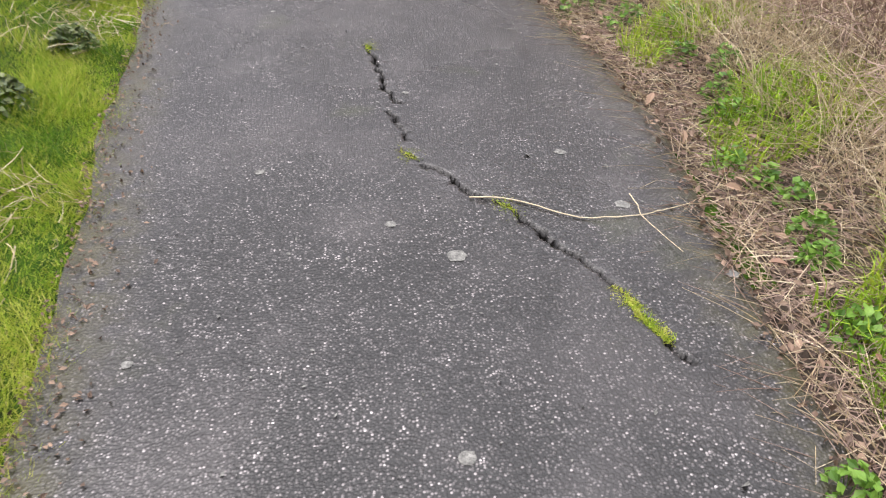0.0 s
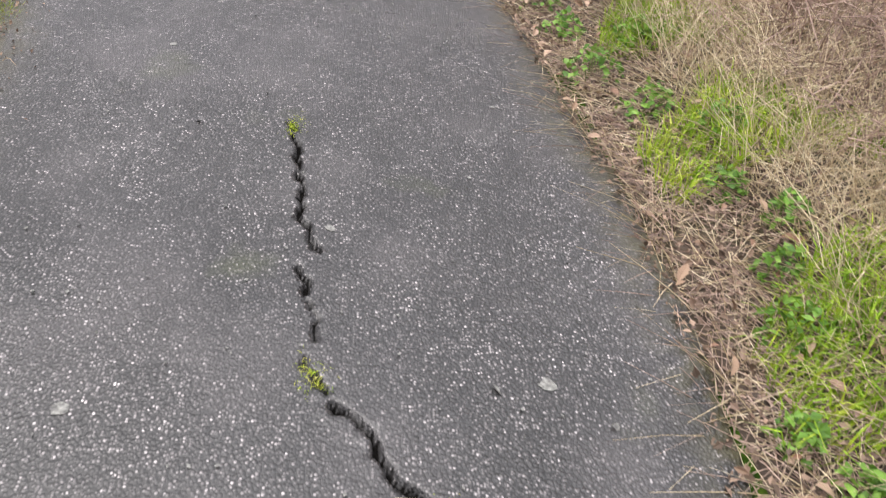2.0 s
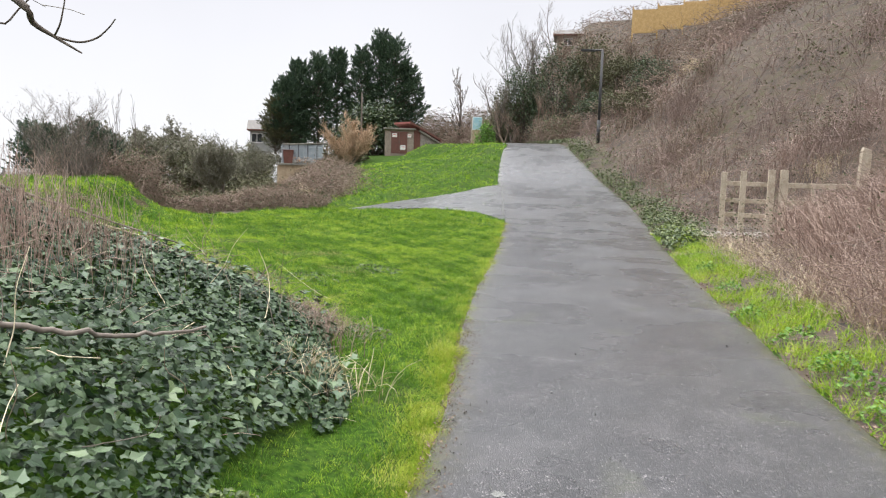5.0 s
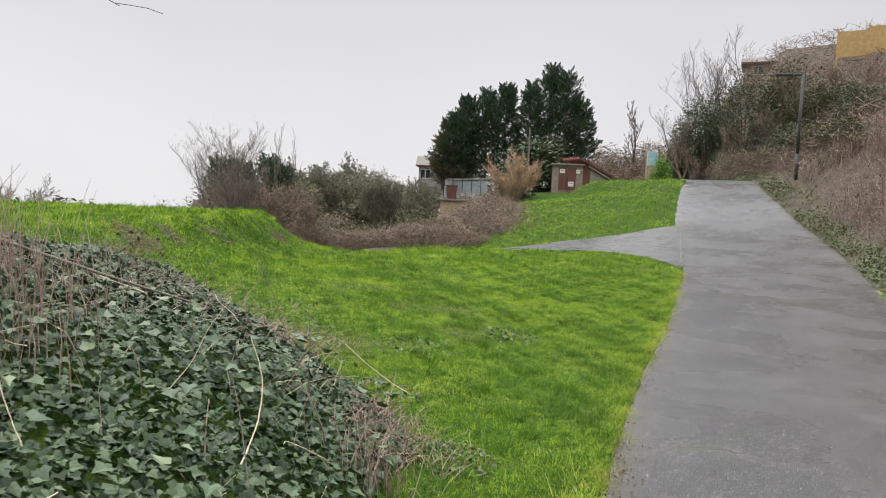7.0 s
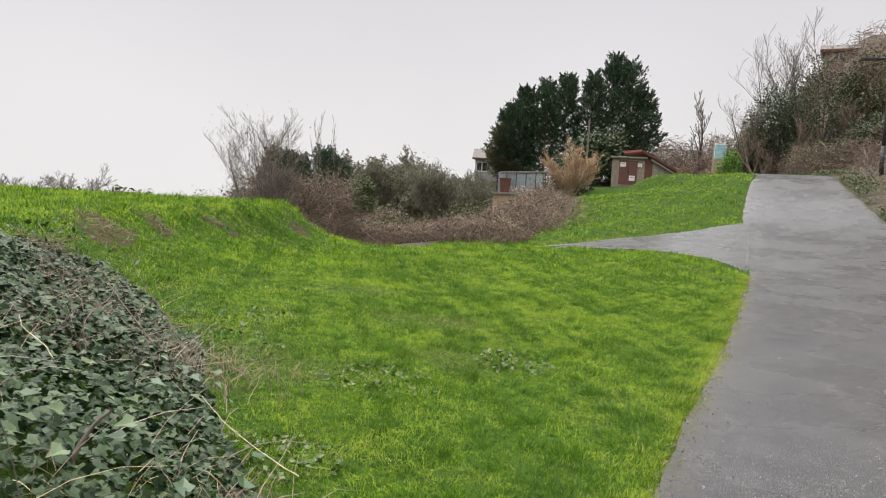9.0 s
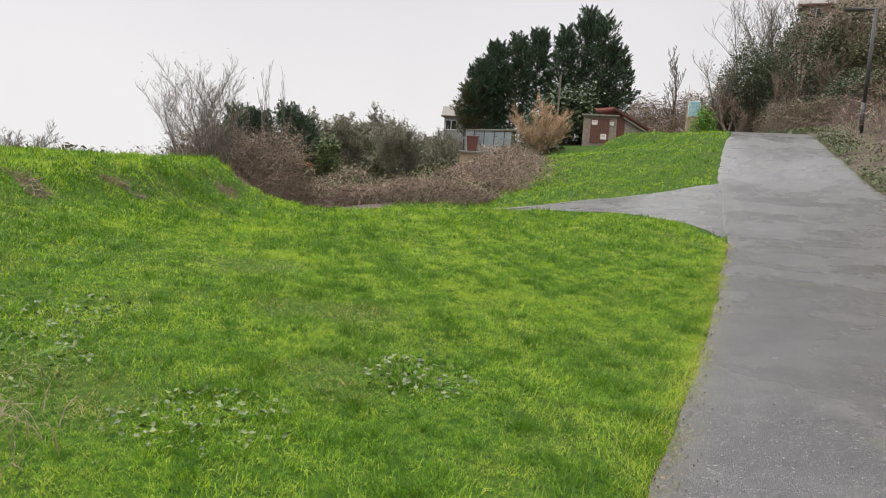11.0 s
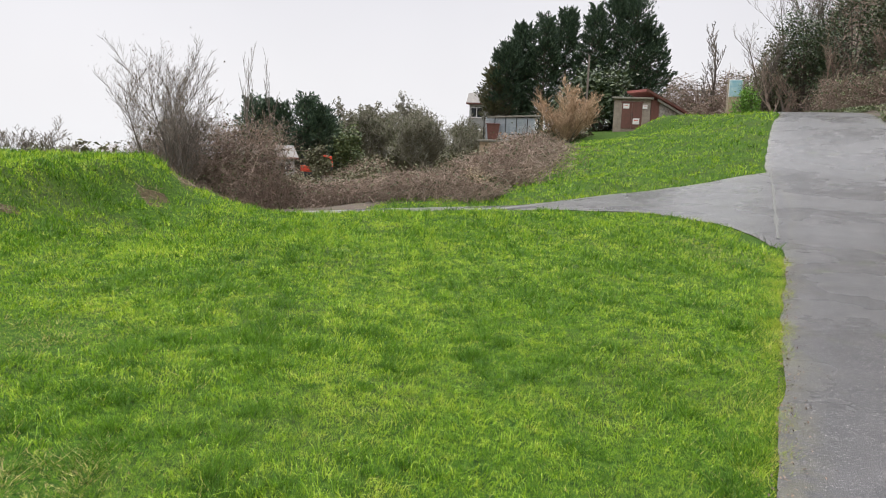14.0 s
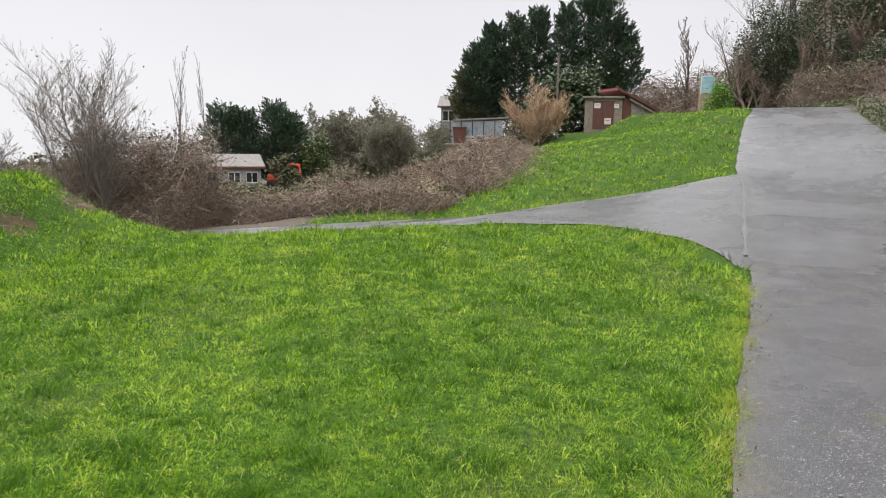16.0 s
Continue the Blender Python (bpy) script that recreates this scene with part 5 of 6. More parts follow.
raw_mesh("lush_tufts", v, f, M_LUSH, label="taller dark green grass tufts in the lawn", category="grass", kind="stuff")
dry |= lush
v, f = blades(bx[~dry], by[~dry], tall[~dry], broad[~dry], bend[~dry], rng, 1, out_a[~dry])
lawn = raw_mesh("lawn_grass", v, f, M_BLADE, label="short bright green lawn grass, tufted and wet", category="grass", kind="stuff")
# single taller blades that catch the light
bx, by, br = around(120000, 5.0, 16.3, 2.6, 14, -15, 74, rng)
br = np.maximum(np.abs(signed(WALKED, bx, by)), 2.6)
keep = ~on_paving(bx, by, 0.04) & ~in_ivy(bx, by) & ~is_scrub(bx, by) & ~bare_face(bx, by) & (lumps(bx, by, 0.06, 3) + lumps(bx, by, 0.4, 4) > 0.0) & (withered(bx, by) < 0.3)
bx, by, br = bx[keep], by[keep], br[keep]
v, f = blades(bx, by, rng.uniform(0.03, 0.085, len(bx)), np.maximum(0.002, 0.0008 * br) * rng.uniform(0.7, 1.2, len(bx)), rng.uniform(0.3, 1.4, len(bx)), rng, 2)
raw_mesh("tall_blades", v, f, M_BLADE, label="single longer grass blades standing out of the lawn", category="grass", kind="stuff")
bx, by, br = around(300000, 6, 16.3, 9, 60, -10, 80, rng)
br = np.abs(signed(WALKED, bx, by))
keep = ~on_paving(bx, by, 0.05) & ~in_ivy(bx, by) & ~is_scrub(bx, by) & (bx > -34) & ~bare_face(bx, by) & (br > rng.uniform(5.5, 11.0, len(br)))
bx, by, br = bx[keep], by[keep], br[keep]
tall = 0.055 * (1 + 0.9 * lumps(bx, by, 0.09, 1) + 0.8 * lumps(bx, by, 0.3, 2)) * rng.uniform(0.6, 1.4, len(bx))
lush = lumps(bx, by, 0.12, 1) + 0.8 * lumps(bx, by, 0.5, 2) + rng.normal(0, 0.2, len(bx)) > 0.35
v, f = blades(bx[lush], by[lush], np.clip(tall[lush] * 1.4, 0.03, 0.2), np.maximum(0.004, 0.0008 * br[lush]), rng.uniform(0.2, 1.0, lush.sum()), rng, 1)
raw_mesh("lush_tufts", v, f, M_LUSH, label="dark green grass tufts on the mound and the far slope", category="grass", kind="stuff")
bx, by, br, tall = bx[~lush], by[~lush], br[~lush], tall[~lush]
v, f = blades(bx, by, np.clip(tall, 0.02, 0.2), np.maximum(0.004, 0.0008 * br), rng.uniform(0.2, 1.0, len(bx)), rng, 1)
raw_mesh("meadow_grass", v, f, M_BLADE, label="bright green grass on the mound and the far slope", category="grass", kind="stuff")
# yellowed edge along the left of the path, and the strip beside the start
n = 100000
yy = rng.uniform(0.2, 25, n)
yy = np.where(rng.uniform(0, 1, n) < 0.6, rng.uniform(0.2, 11, n), yy)
off = np.abs(rng.normal(0, 0.13, n)) * np.where(yy < 7, 2.6, 1.0) - 0.06
xx = np.interp(yy, LEFT[:, 1], LEFT[:, 0]) - off
v, f = blades(xx, yy, rng.uniform(0.015, 0.06, n) * (1 + 0.6 * lumps(xx, yy, 0.2)) * np.where(off > 0.2, 1.6, 1), rng.uniform(0.0015, 0.003, n), rng.uniform(0.4, 1.4, n), rng, 1)
raw_mesh("edge_grass", v, f, M_BLADEY, label="yellowed grass fringe creeping over the path's edge", category="grass", kind="stuff")

# rough dead growth on the mound's scarp
n = 3500
sx, sy = rng.uniform(-17, -8, n * 3), rng.uniform(12.5, 25, n * 3)
t_ = -signed(COARSE_T, sx, sy)
ok = bare_face(sx, sy)
sx, sy = sx[ok][:n], sy[ok][:n]
v, f = tangle(sx, sy, np.full(len(sx), 0.1), rng.uniform(0.1, 0.4, len(sx)), rng.uniform(0.002, 0.006, len(sx)), rng)
raw_mesh("scarp_growth", v, f, M_BRAMBLE, label="dead brown growth and soil on the mound's steep face", category="dead growth", kind="stuff")

# ivy over the bank


def ivy_leaf(n, rng, centres, normals, downhill, size):
    """Lobed leaves of six triangles, folded along the midrib."""
    d = downhill + rng.normal(0, 0.6, (n, 3))
    nr = normals + rng.normal(0, 0.5, (n, 3))
    w = np.cross(d, nr)
    w /= np.linalg.norm(w, axis=1, keepdims=True) + 1e-9
    d = np.cross(nr, w)
    d /= np.linalg.norm(d, axis=1, keepdims=True) + 1e-9
    u = np.cross(w, d)
    out = []
    for a, b, c in ((-0.55, 0, 0.0), (-0.75, 0.55, 0.12), (0.0, 0.85, 0.2), (0.2, 0.4, 0.08), (1.0, 0, -0.12), (0.2, -0.4, 0.08), (0.0, -0.85, 0.2), (-0.75, -0.55, 0.12)):
        out.append(centres + (d * a + w * b + u * c) * size[:, None])
    i = np.arange(n)[:, None] * 8
    f = np.vstack([i + t for t in ([0, 1, 2], [0, 2, 3], [0, 3, 4], [0, 4, 5], [0, 5, 6], [0, 6, 7])])
    return np.stack(out, 1).reshape(-1, 3), f


def bank_frame(x, y):
    e = 0.08
    nx, ny = (ground_z(x - e, y) - ground_z(x + e, y)) / (2 * e), (ground_z(x, y - e) - ground_z(x, y + e)) / (2 * e)
    nr = np.stack([nx, ny, np.ones_like(nx)], 1)
    nr /= np.linalg.norm(nr, axis=1, keepdims=True)
    down = np.stack([nx, ny, -(nx ** 2 + ny ** 2) - 0.15], 1)
    return nr, down / (np.linalg.norm(down, axis=1, keepdims=True) + 1e-9)


ix, iy = rng.uniform(-9.5, -1.5, 170000), rng.uniform(2.8, 13.6, 170000)
keep = in_ivy(ix, iy)
ix, iy = ix[keep][:42000], iy[keep][:42000]
nr, down = bank_frame(ix, iy)
thick = 0.04 + (0.1 * (0.5 + 0.5 * lumps(ix, iy, 0.3, 2)) + 0.22 * np.clip(lumps(ix, iy, 0.85, 5), 0, 1)) * step(-0.2, 0.7, -signed(COARSE_T, ix, iy)) * rng.uniform(0.35, 1, len(ix))
c = np.stack([ix, iy, ground_z(ix, iy)], 1) + nr * thick[:, None]
v, f = ivy_leaf(len(ix), rng, c, nr * 0.8 + np.array([0.1, -0.1, 0.5]), down, rng.uniform(0.018, 0.044, len(ix)))
ivy_bank = raw_mesh("ivy_bank", v, f, M_IVY, label="dense dark green ivy trailing over the bank", category="ivy", kind="stuff")
# dead sticks and pale stems in the ivy
for n, mat, tall, thin in ((190, M_STRAW, 0.22, 0.0026), (420, M_STEM, 0.36, 0.0038), (160, M_TWIG, 0.3, 0.005)):
    sx, sy = rng.uniform(-9, -2, 4000), rng.uniform(4, 13.4, 4000)
    keep = in_ivy(sx, sy) & (lumps(sx, sy, 0.9, 7) > -0.2)
    sx, sy = sx[keep][:n], sy[keep][:n]
    v, f = stems(sx, sy, rng.uniform(0.1, tall, len(sx)), rng.uniform(0.1, 0.6, len(sx)), rng.uniform(0.0, 0.8, len(sx)), rng.uniform(0.0015, thin, len(sx)), rng, 5)
    raw_mesh("ivy_sticks", v, f, mat, label="dry stems and sticks poking out of the ivy", category="dead stems", kind="stuff")


def stick(name, points, r, mat, label, sides=7):
    """One fallen stick or stalk along a few points, knobbly and tapered."""
    p = smooth_line(points, 5)
    p = p + np.random.default_rng(len(p)).normal(0, r * 0.35, p.shape)
    rad = np.linspace(r, r * 0.5, len(p))
    vv, ff = tubes(p[None], rad[None], sides)
    return raw_mesh(name, vv, ff, mat, smooth=True, label=label, category="stick")


def lay(points, up):
    return [(px, py, gz(px, py) + up) for px, py in points]


stick("fallen_branch", lay([(-3.75, 6.8), (-3.56, 7.16), (-3.43, 7.4), (-3.36, 7.65), (-3.32, 7.95), (-3.33, 8.34)], 0.34), 0.017, M_TWIG, "long bare fallen branch lying across the ivy")
stick("fallen_branch", lay([(-6.2, 9.2), (-5.6, 9.9), (-5.2, 10.6)], 0.24), 0.013, M_TWIG, "grey broken branch leaning over the ivy")
stick("dead_stump_stem", [(-4.35, 10.5, gz(-4.35, 10.5)), (-4.33, 10.52, gz(-4.35, 10.5) + 0.16), (-4.25, 10.6, gz(-4.35, 10.5) + 0.3)], 0.012, M_TWIG, "split dead upright stem at the ivy's edge")
r_stick = np.random.default_rng(415)
qx, qy = r_stick.uniform(-6.5, -2.6, 900), r_stick.uniform(6.2, 12.4, 900)
ok = in_ivy(qx, qy) & (-signed(COARSE_T, qx, qy) < 2.6)
for i, (px, py) in enumerate(zip(qx[ok][:46], qy[ok][:46])):
    a_, ln_ = r_stick.uniform(0, 6.28), r_stick.uniform(0.18, 0.55)
    pts = [(px + math.cos(a_) * ln_ * k + r_stick.normal(0, 0.02), py + math.sin(a_) * ln_ * k + r_stick.normal(0, 0.02)) for k in (-0.5, -0.15, 0.2, 0.5)]
    rise_ = r_stick.uniform(-0.04, 0.2)
    pts = [(qx_, qy_, gz(qx_, qy_) + 0.2 + rise_ * k) for k, (qx_, qy_) in enumerate(pts)]
    stick("dead_stick", pts, r_stick.uniform(0.002, 0.0042), (M_STEM, M_TWIG, M_STRAW)[i % 3], "dry broken stick lying in the ivy", 5)
stick("plant_stalk", lay([(0.37, 2.27), (0.53, 2.24), (0.73, 2.11), (0.94, 2.11), (1.06, 2.14), (1.17, 2.18)], 0.042), 0.003, M_STRAW, "long pale dry plant stalk lying on the path")
stick("plant_stalk", lay([(0.95, 2.24), (0.955, 2.16), (0.95, 2.08), (1.01, 1.87)], 0.048), 0.0025, M_STRAW, "short pale dry stalk crossing another on the path")

# dry clump at the ivy's foot and tall dead weeds
for x0, y0, r0, h0, num in ((-3.85, 10.75, 0.4, 0.12, 220), (-3.1, 9.3, 0.3, 0.22, 160), (-6.0, 12.1, 0.6, 0.16, 320), (-4.9, 8.0, 0.6, 0.6, 420), (-5.3, 8.8, 0.8, 0.75, 620), (-3.45, 10.1, 0.22, 0.45, 60), (-4.1, 11.1, 0.3, 0.12, 110), (-6.4, 11.2, 0.6, 0.3, 220)):
    sx, sy = rng.normal(x0, r0 * 0.6, num), rng.normal(y0, r0 * 0.6, num)
    v, f = stems(sx, sy, rng.uniform(0.3, 1, num) * h0 + 0.08, rng.uniform(0.04, 0.26, num), rng.uniform(0, 0.8, num), rng.uniform(0.0015, 0.004, num), rng, 4)
    raw_mesh("dead_weeds", v, f, M_STRAW if y0 < 10 and y0 > 9.1 else M_STEM, label="tangle of dry brown weed stems at the ivy's edge", category="dead weeds", kind="stuff")

# right verge: litter, straw, herbs and brambles beside the path
n = 9000
ly = np.where(rng.uniform(0, 1, n) < 0.6, rng.uniform(0.6, 6, n), rng.uniform(0.6, 22, n))
lx = np.interp(ly, RIGHT[:, 1], RIGHT[:, 0]) + rng.uniform(-0.06, 0.75, n) ** 1.0
c = np.stack([lx, ly, ground_z(lx, ly) + rng.uniform(0.02, 0.06, n)], 1)
v, f = leaves(c, rng.uniform(0.006, 0.02, n), rng, up=1.0, fold=0.25)
leaf_litter = raw_mesh("leaf_litter", v, f, M_DEADLEAF, label="brown dead leaves and litter along the verge", category="leaf litter", kind="stuff")
n = 3600
ly = np.where(rng.uniform(0, 1, n) < 0.65, rng.uniform(0.6, 6, n), rng.uniform(0.6, 20, n))
lx = np.interp(ly, RIGHT[:, 1], RIGHT[:, 0]) + np.abs(rng.normal(0.25, 0.3, n)) - 0.03
v, f = stems(lx, ly, rng.uniform(0.01, 0.07, n), rng.uniform(0.08, 0.3, n), rng.uniform(0, 0.3, n), rng.uniform(0.001, 0.0028, n), rng, 5)
v[:, 2] += 0.03
raw_mesh("verge_twigs", v, f, M_STEM, label="thin dry twigs and straw lying on the verge", category="twigs", kind="stuff")
n = 4200
ly = rng.uniform(0.6, 8, n)
lx = np.interp(ly, RIGHT[:, 1], RIGHT[:, 0]) + np.abs(rng.normal(0.35, 0.4, n)) - 0.02
v, f = stems(lx, ly, rng.uniform(0.01, 0.08, n), rng.uniform(0.1, 0.35, n), rng.uniform(0, 0.3, n), rng.uniform(0.001, 0.0026, n), rng, 4)
v[:, 2] += 0.03
raw_mesh("verge_straw", v, f, M_STRAW, label="pale straw lying flat on the verge", category="straw", kind="stuff")


def verge_patch(name, num, y0, y1, o0, o1, h0, h1, mat, label, category, lean=0.6, radius=0.0018, k=4, droop=0.5):
    yy = rng.uniform(y0, y1, num)
    xx = np.interp(yy, RIGHT[:, 1], RIGHT[:, 0]) + rng.uniform(o0, o1, num)
    patch = lumps(xx, yy, 0.5, o0 + y0)
    ok = patch > -0.35
    xx, yy = xx[ok], yy[ok]
    m = len(xx)
    vv, ff = stems(xx, yy, rng.uniform(h0, h1, m), rng.uniform(0.3, 1.0, m) * lean, rng.uniform(0, 1, m) * droop, radius * rng.uniform(0.7, 1.5, m), rng, k)
    return raw_mesh(name, vv, ff, mat, label=label, category=category, kind="stuff")


verge_patch("straw_grass", 9500, 0.8, 7.5, 0.45, 2.0, 0.1, 0.5, M_STRAW, "long straw-coloured dead grass leaning over the verge", "dead grass", 0.5, 0.0016, 3)
verge_patch("straw_grass", 2600, 6, 21, 0.8, 2.2, 0.12, 0.45, M_STRAW, "long straw-coloured dead grass below the bank", "dead grass", 0.5, 0.003, 3)
verge_patch("bramble_stems", 6500, 0.5, 8, 1.0, 3.5, 0.5, 1.1, M_STEM, "dense reddish brown dry bramble stems", "brambles", 0.8, 0.003, 4, 0.7)
verge_patch("bramble_stems", 6500, 14.5, 21, 1.8, 5.0, 0.6, 1.4, M_STEM, "dense brown dry brambles beside the gate", "brambles", 0.8, 0.0045, 4, 0.7)
verge_patch("bramble_stems", 9000, 6.5, 15, 0.95, 4.5, 0.35, 0.95, M_STEM, "dense brown dry brambles over the bank", "brambles", 0.7, 0.0028, 3, 0.7)

n = 32000
gy_ = np.where(rng.uniform(0, 1, n) < 0.6, rng.uniform(0.8, 7, n), rng.uniform(0.8, 26, n))
gx_ = np.interp(gy_, RIGHT[:, 1], RIGHT[:, 0]) + rng.uniform(0.15, 1.1, n)
ok = lumps(gx_, gy_, 0.3, 9) > 0.1
v, f = blades(gx_[ok], gy_[ok], rng.uniform(0.05, 0.2, ok.sum()), rng.uniform(0.0018, 0.004, ok.sum()), rng.uniform(0.3, 1.1, ok.sum()), rng)
raw_mesh("verge_grass", v, f, M_BLADE, label="patchy green grass tufts on the verge", category="grass", kind="stuff")


n = 9000
ty_ = rng.uniform(0.4, 9, n)
tx_ = np.interp(ty_, RIGHT[:, 1], RIGHT[:, 0]) + rng.uniform(0.75, 3.2, n)
v, f = tangle(tx_, ty_, np.clip((tx_ - 1.4) * 0.5, 0.15, 0.9), rng.uniform(0.15, 0.6, n), rng.uniform(0.0012, 0.0032, n), rng, 3)
raw_mesh("bramble_tangle", v, f, M_STEM, label="tangled reddish brown bramble stems above the verge", category="brambles", kind="stuff")
n = 11000
ty_ = rng.uniform(7, 21, n)
tx_ = np.interp(ty_, RIGHT[:, 1], RIGHT[:, 0]) + rng.uniform(1.0, 5, n) + np.where(ty_ > 14, 0.9, 0)
v, f = tangle(tx_, ty_, np.where((tx_ < 1.9) & (ty_ > 14.5), 0.35, 0.9), rng.uniform(0.15, 0.7, n), rng.uniform(0.0015, 0.0032, n), rng, 3)
raw_mesh("bramble_tangle", v, f, M_HILL, label="tangled brown bramble stems along the bank", category="brambles", kind="stuff")


n = 22000
gy_ = rng.uniform(6, 24, n)
gx_ = np.interp(gy_, RIGHT[:, 1], RIGHT[:, 0]) + np.abs(rng.normal(0.35, 0.35, n))
ok = lumps(gx_, gy_, 0.16, 5) + lumps(gx_, gy_, 0.5, 2) > -0.1
v, f = blades(gx_[ok], gy_[ok], rng.uniform(0.04, 0.17, ok.sum()), rng.uniform(0.003, 0.006, ok.sum()), rng.uniform(0.3, 1.1, ok.sum()), rng, 1)
raw_mesh("verge_grass", v, f, M_BLADE, label="yellow-green grass along the foot of the bank", category="grass", kind="stuff")


def herb(x, y, r, num, mat, label, size=0.025, h=0.12):
    """A low leafy clump: short stalks with leaves round them."""
    root = empty("green_herb", pose(x, y, gz(x, y)), label, "plant", "herbs on the verge")
    a, d = rng.uniform(0, 6.28, num), r * np.sqrt(rng.uniform(0, 1, num))
    px, py = d * np.cos(a), d * np.sin(a)
    pz = h * (1.1 - (d / r) ** 2) * rng.uniform(0.5, 1.1, num) + ground_z(px + x, py + y) - gz(x, y) + 0.02
    vv, ff = leaves(np.stack([px, py, pz], 1), rng.uniform(0.6, 1.3, num) * size, rng, up=1.2, fold=0.18, aspect=0.7)
    raw_mesh("foliage", vv, ff, mat, root, kind="stuff")
    m = max(6, num // 6)
    s = np.stack([np.stack([px[:m] * 0.2, py[:m] * 0.2, np.full(m, -0.03)], 1), np.stack([px[:m] * 0.7, py[:m] * 0.7, pz[:m] * 0.6], 1), np.stack([px[:m], py[:m], pz[:m]], 1)], 1)
    vv, ff = tubes(s, np.full((m, 3), 0.0016))
    raw_mesh("stalk", vv, ff, M_BRIGHTLEAF, root, kind="stuff")
    return root


for hx, hy, hr in ((1.4, 2.43, 0.09), (1.47, 2.27, 0.08), (1.51, 2.12, 0.08), (1.46, 1.92, 0.1), (1.42, 1.79, 0.08), (1.72, 3.87, 0.14), (1.61, 3.5, 0.1), (1.75, 3.3, 0.1),
                   (1.05, 0.95, 0.08), (1.25, 5.25, 0.16), (1.3, 4.88, 0.15), (1.35, 4.45, 0.18), (1.53, 6.35, 0.15), (0.95, 9.2, 0.2), (1.0, 8.1, 0.2), (0.6, 10.8, 0.22),
                   (0.35, 12.3, 0.26), (0.5, 11.3, 0.26), (0.65, 10.1, 0.25), (0.02, 13.5, 0.25), (-0.1, 15.2, 0.25), (-0.35, 17.2, 0.25), (1.55, 2.8, 0.14), (1.62, 3.05, 0.1), (1.5, 4.1, 0.16), (1.42, 5.7, 0.2), (1.25, 6.9, 0.2), (1.2, 7.5, 0.18), (1.6, 4.7, 0.16), (1.35, 1.45, 0.1), (1.45, 1.2, 0.12)):
    herb(hx, hy, hr * 0.8, int(40 + 340 * hr), M_BRIGHTLEAF, "low bright green leafy herb clump on the verge", 0.015 + 0.025 * hr, 0.06 + 0.35 * hr)
for hx, hy, hr in ((-6.6, 12.9, 0.35), (-7.3, 13.7, 0.4), (-4.6, 11.75, 0.22), (-3.5, 11.0, 0.18), (-5.2, 13.2, 0.3), (-4.9, 14.6, 0.25)):
    herb(hx, hy, hr * 1.5, 170, M_LAUREL, "flat dull green weeds in the lawn by the ivy", 0.018, 0.04)

for hx, hy, hr in ((-1.95, 5.9, 0.22), (-2.15, 6.5, 0.24), (-1.85, 5.35, 0.2), (-1.62, 4.75, 0.16), (-1.55, 3.2, 0.14), (-1.65, 2.6, 0.14), (-2.4, 7.3, 0.24), (-1.45, 3.9, 0.12)):
    herb(hx, hy, hr, 260, M_LAUREL, "leafy green weeds between the grass strip and the ivy", 0.02, 0.12)
for x0, y0, num in ((-1.68, 5.1, 260), (-1.4, 2.2, 160), (-1.5, 4.2, 140), (-2.0, 6.9, 160)):
    sx, sy = rng.normal(x0, 0.16, num), rng.normal(y0, 0.22, num)
    v, f = tangle(sx, sy, np.full(num, 0.1), rng.uniform(0.05, 0.22, num), rng.uniform(0.001, 0.0025, num), rng, 4)
    raw_mesh("dead_weeds", v, f, M_STRAW, label="flattened pale dead grass at the path's edge", category="dead weeds", kind="stuff")

# worn pale seam where the side path meets the road
seam = smooth_line([(-8.31, 36.30), (-7.41, 32.85), (-6.70, 29.96), (-5.92, 26.78)], 14)
side = np.gradient(seam, axis=0)
side = np.stack([-side[:, 1], side[:, 0]], 1) / (np.linalg.norm(side, axis=1, keepdims=True) + 1e-9)
half = 0.035 * (1 + 0.6 * lumps(seam[:, 0], seam[:, 1], 0.2) + 0.4 * lumps(seam[:, 0], seam[:, 1], 0.07, 2))[:, None]
rows = np.stack([seam - side * half, seam, seam + side * half], 1)
v = np.concatenate([rows, (ground_z(rows[..., 0], rows[..., 1]) + np.array([0.037, 0.043, 0.037]))[..., None]], -1)
i = np.arange(len(seam) * 3).reshape(-1, 3)
f = np.stack([i[:-1, :-1], i[:-1, 1:], i[1:, 1:], i[1:, :-1]], -1).reshape(-1, 4)
raw_mesh("paving_seam", v, f, material("gritty_seam", [(0.06, 0.06, 0.058), (0.15, 0.15, 0.14)], 0.85, 30, 0.4, 120), label="pale gritty seam between the road and the side path", category="seam", kind="structure")

# moss in the crack, pale lichen spots, a fallen leaf or two
n = 1500
t = rng.uniform(0, 1, n)
mx, my = np.interp(t, [0, 0.7, 1], [0.74, 0.79, 0.83]) + rng.normal(0, 0.012, n), np.interp(t, [0, 0.7, 1], [1.72, 1.56, 1.48]) + rng.normal(0, 0.012, n)
extra = rng.integers(0, 3, 900)
mx = np.concatenate([mx, np.array([0.05, 0.17, 0.5])[extra] + rng.normal(0, 0.02, 900)])
my = np.concatenate([my, np.array([3.83, 2.62, 2.21])[extra] + rng.normal(0, 0.035, 900)])
v, f = blades(mx, my, rng.uniform(0.004, 0.022, len(mx)), rng.uniform(0.001, 0.002, len(mx)), rng.uniform(0.3, 1.5, len(mx)), rng)
v[:, 2] += 0.035
raw_mesh("crack_moss", v, f, M_BLADEY, label="yellow-green moss growing out of the crack", category="moss", kind="stuff")
M_LICHEN = material("pale_lichen", [(0.1, 0.1, 0.095), (0.26, 0.26, 0.24)], 0.9, 60, 0.3, 120)
chunks = []
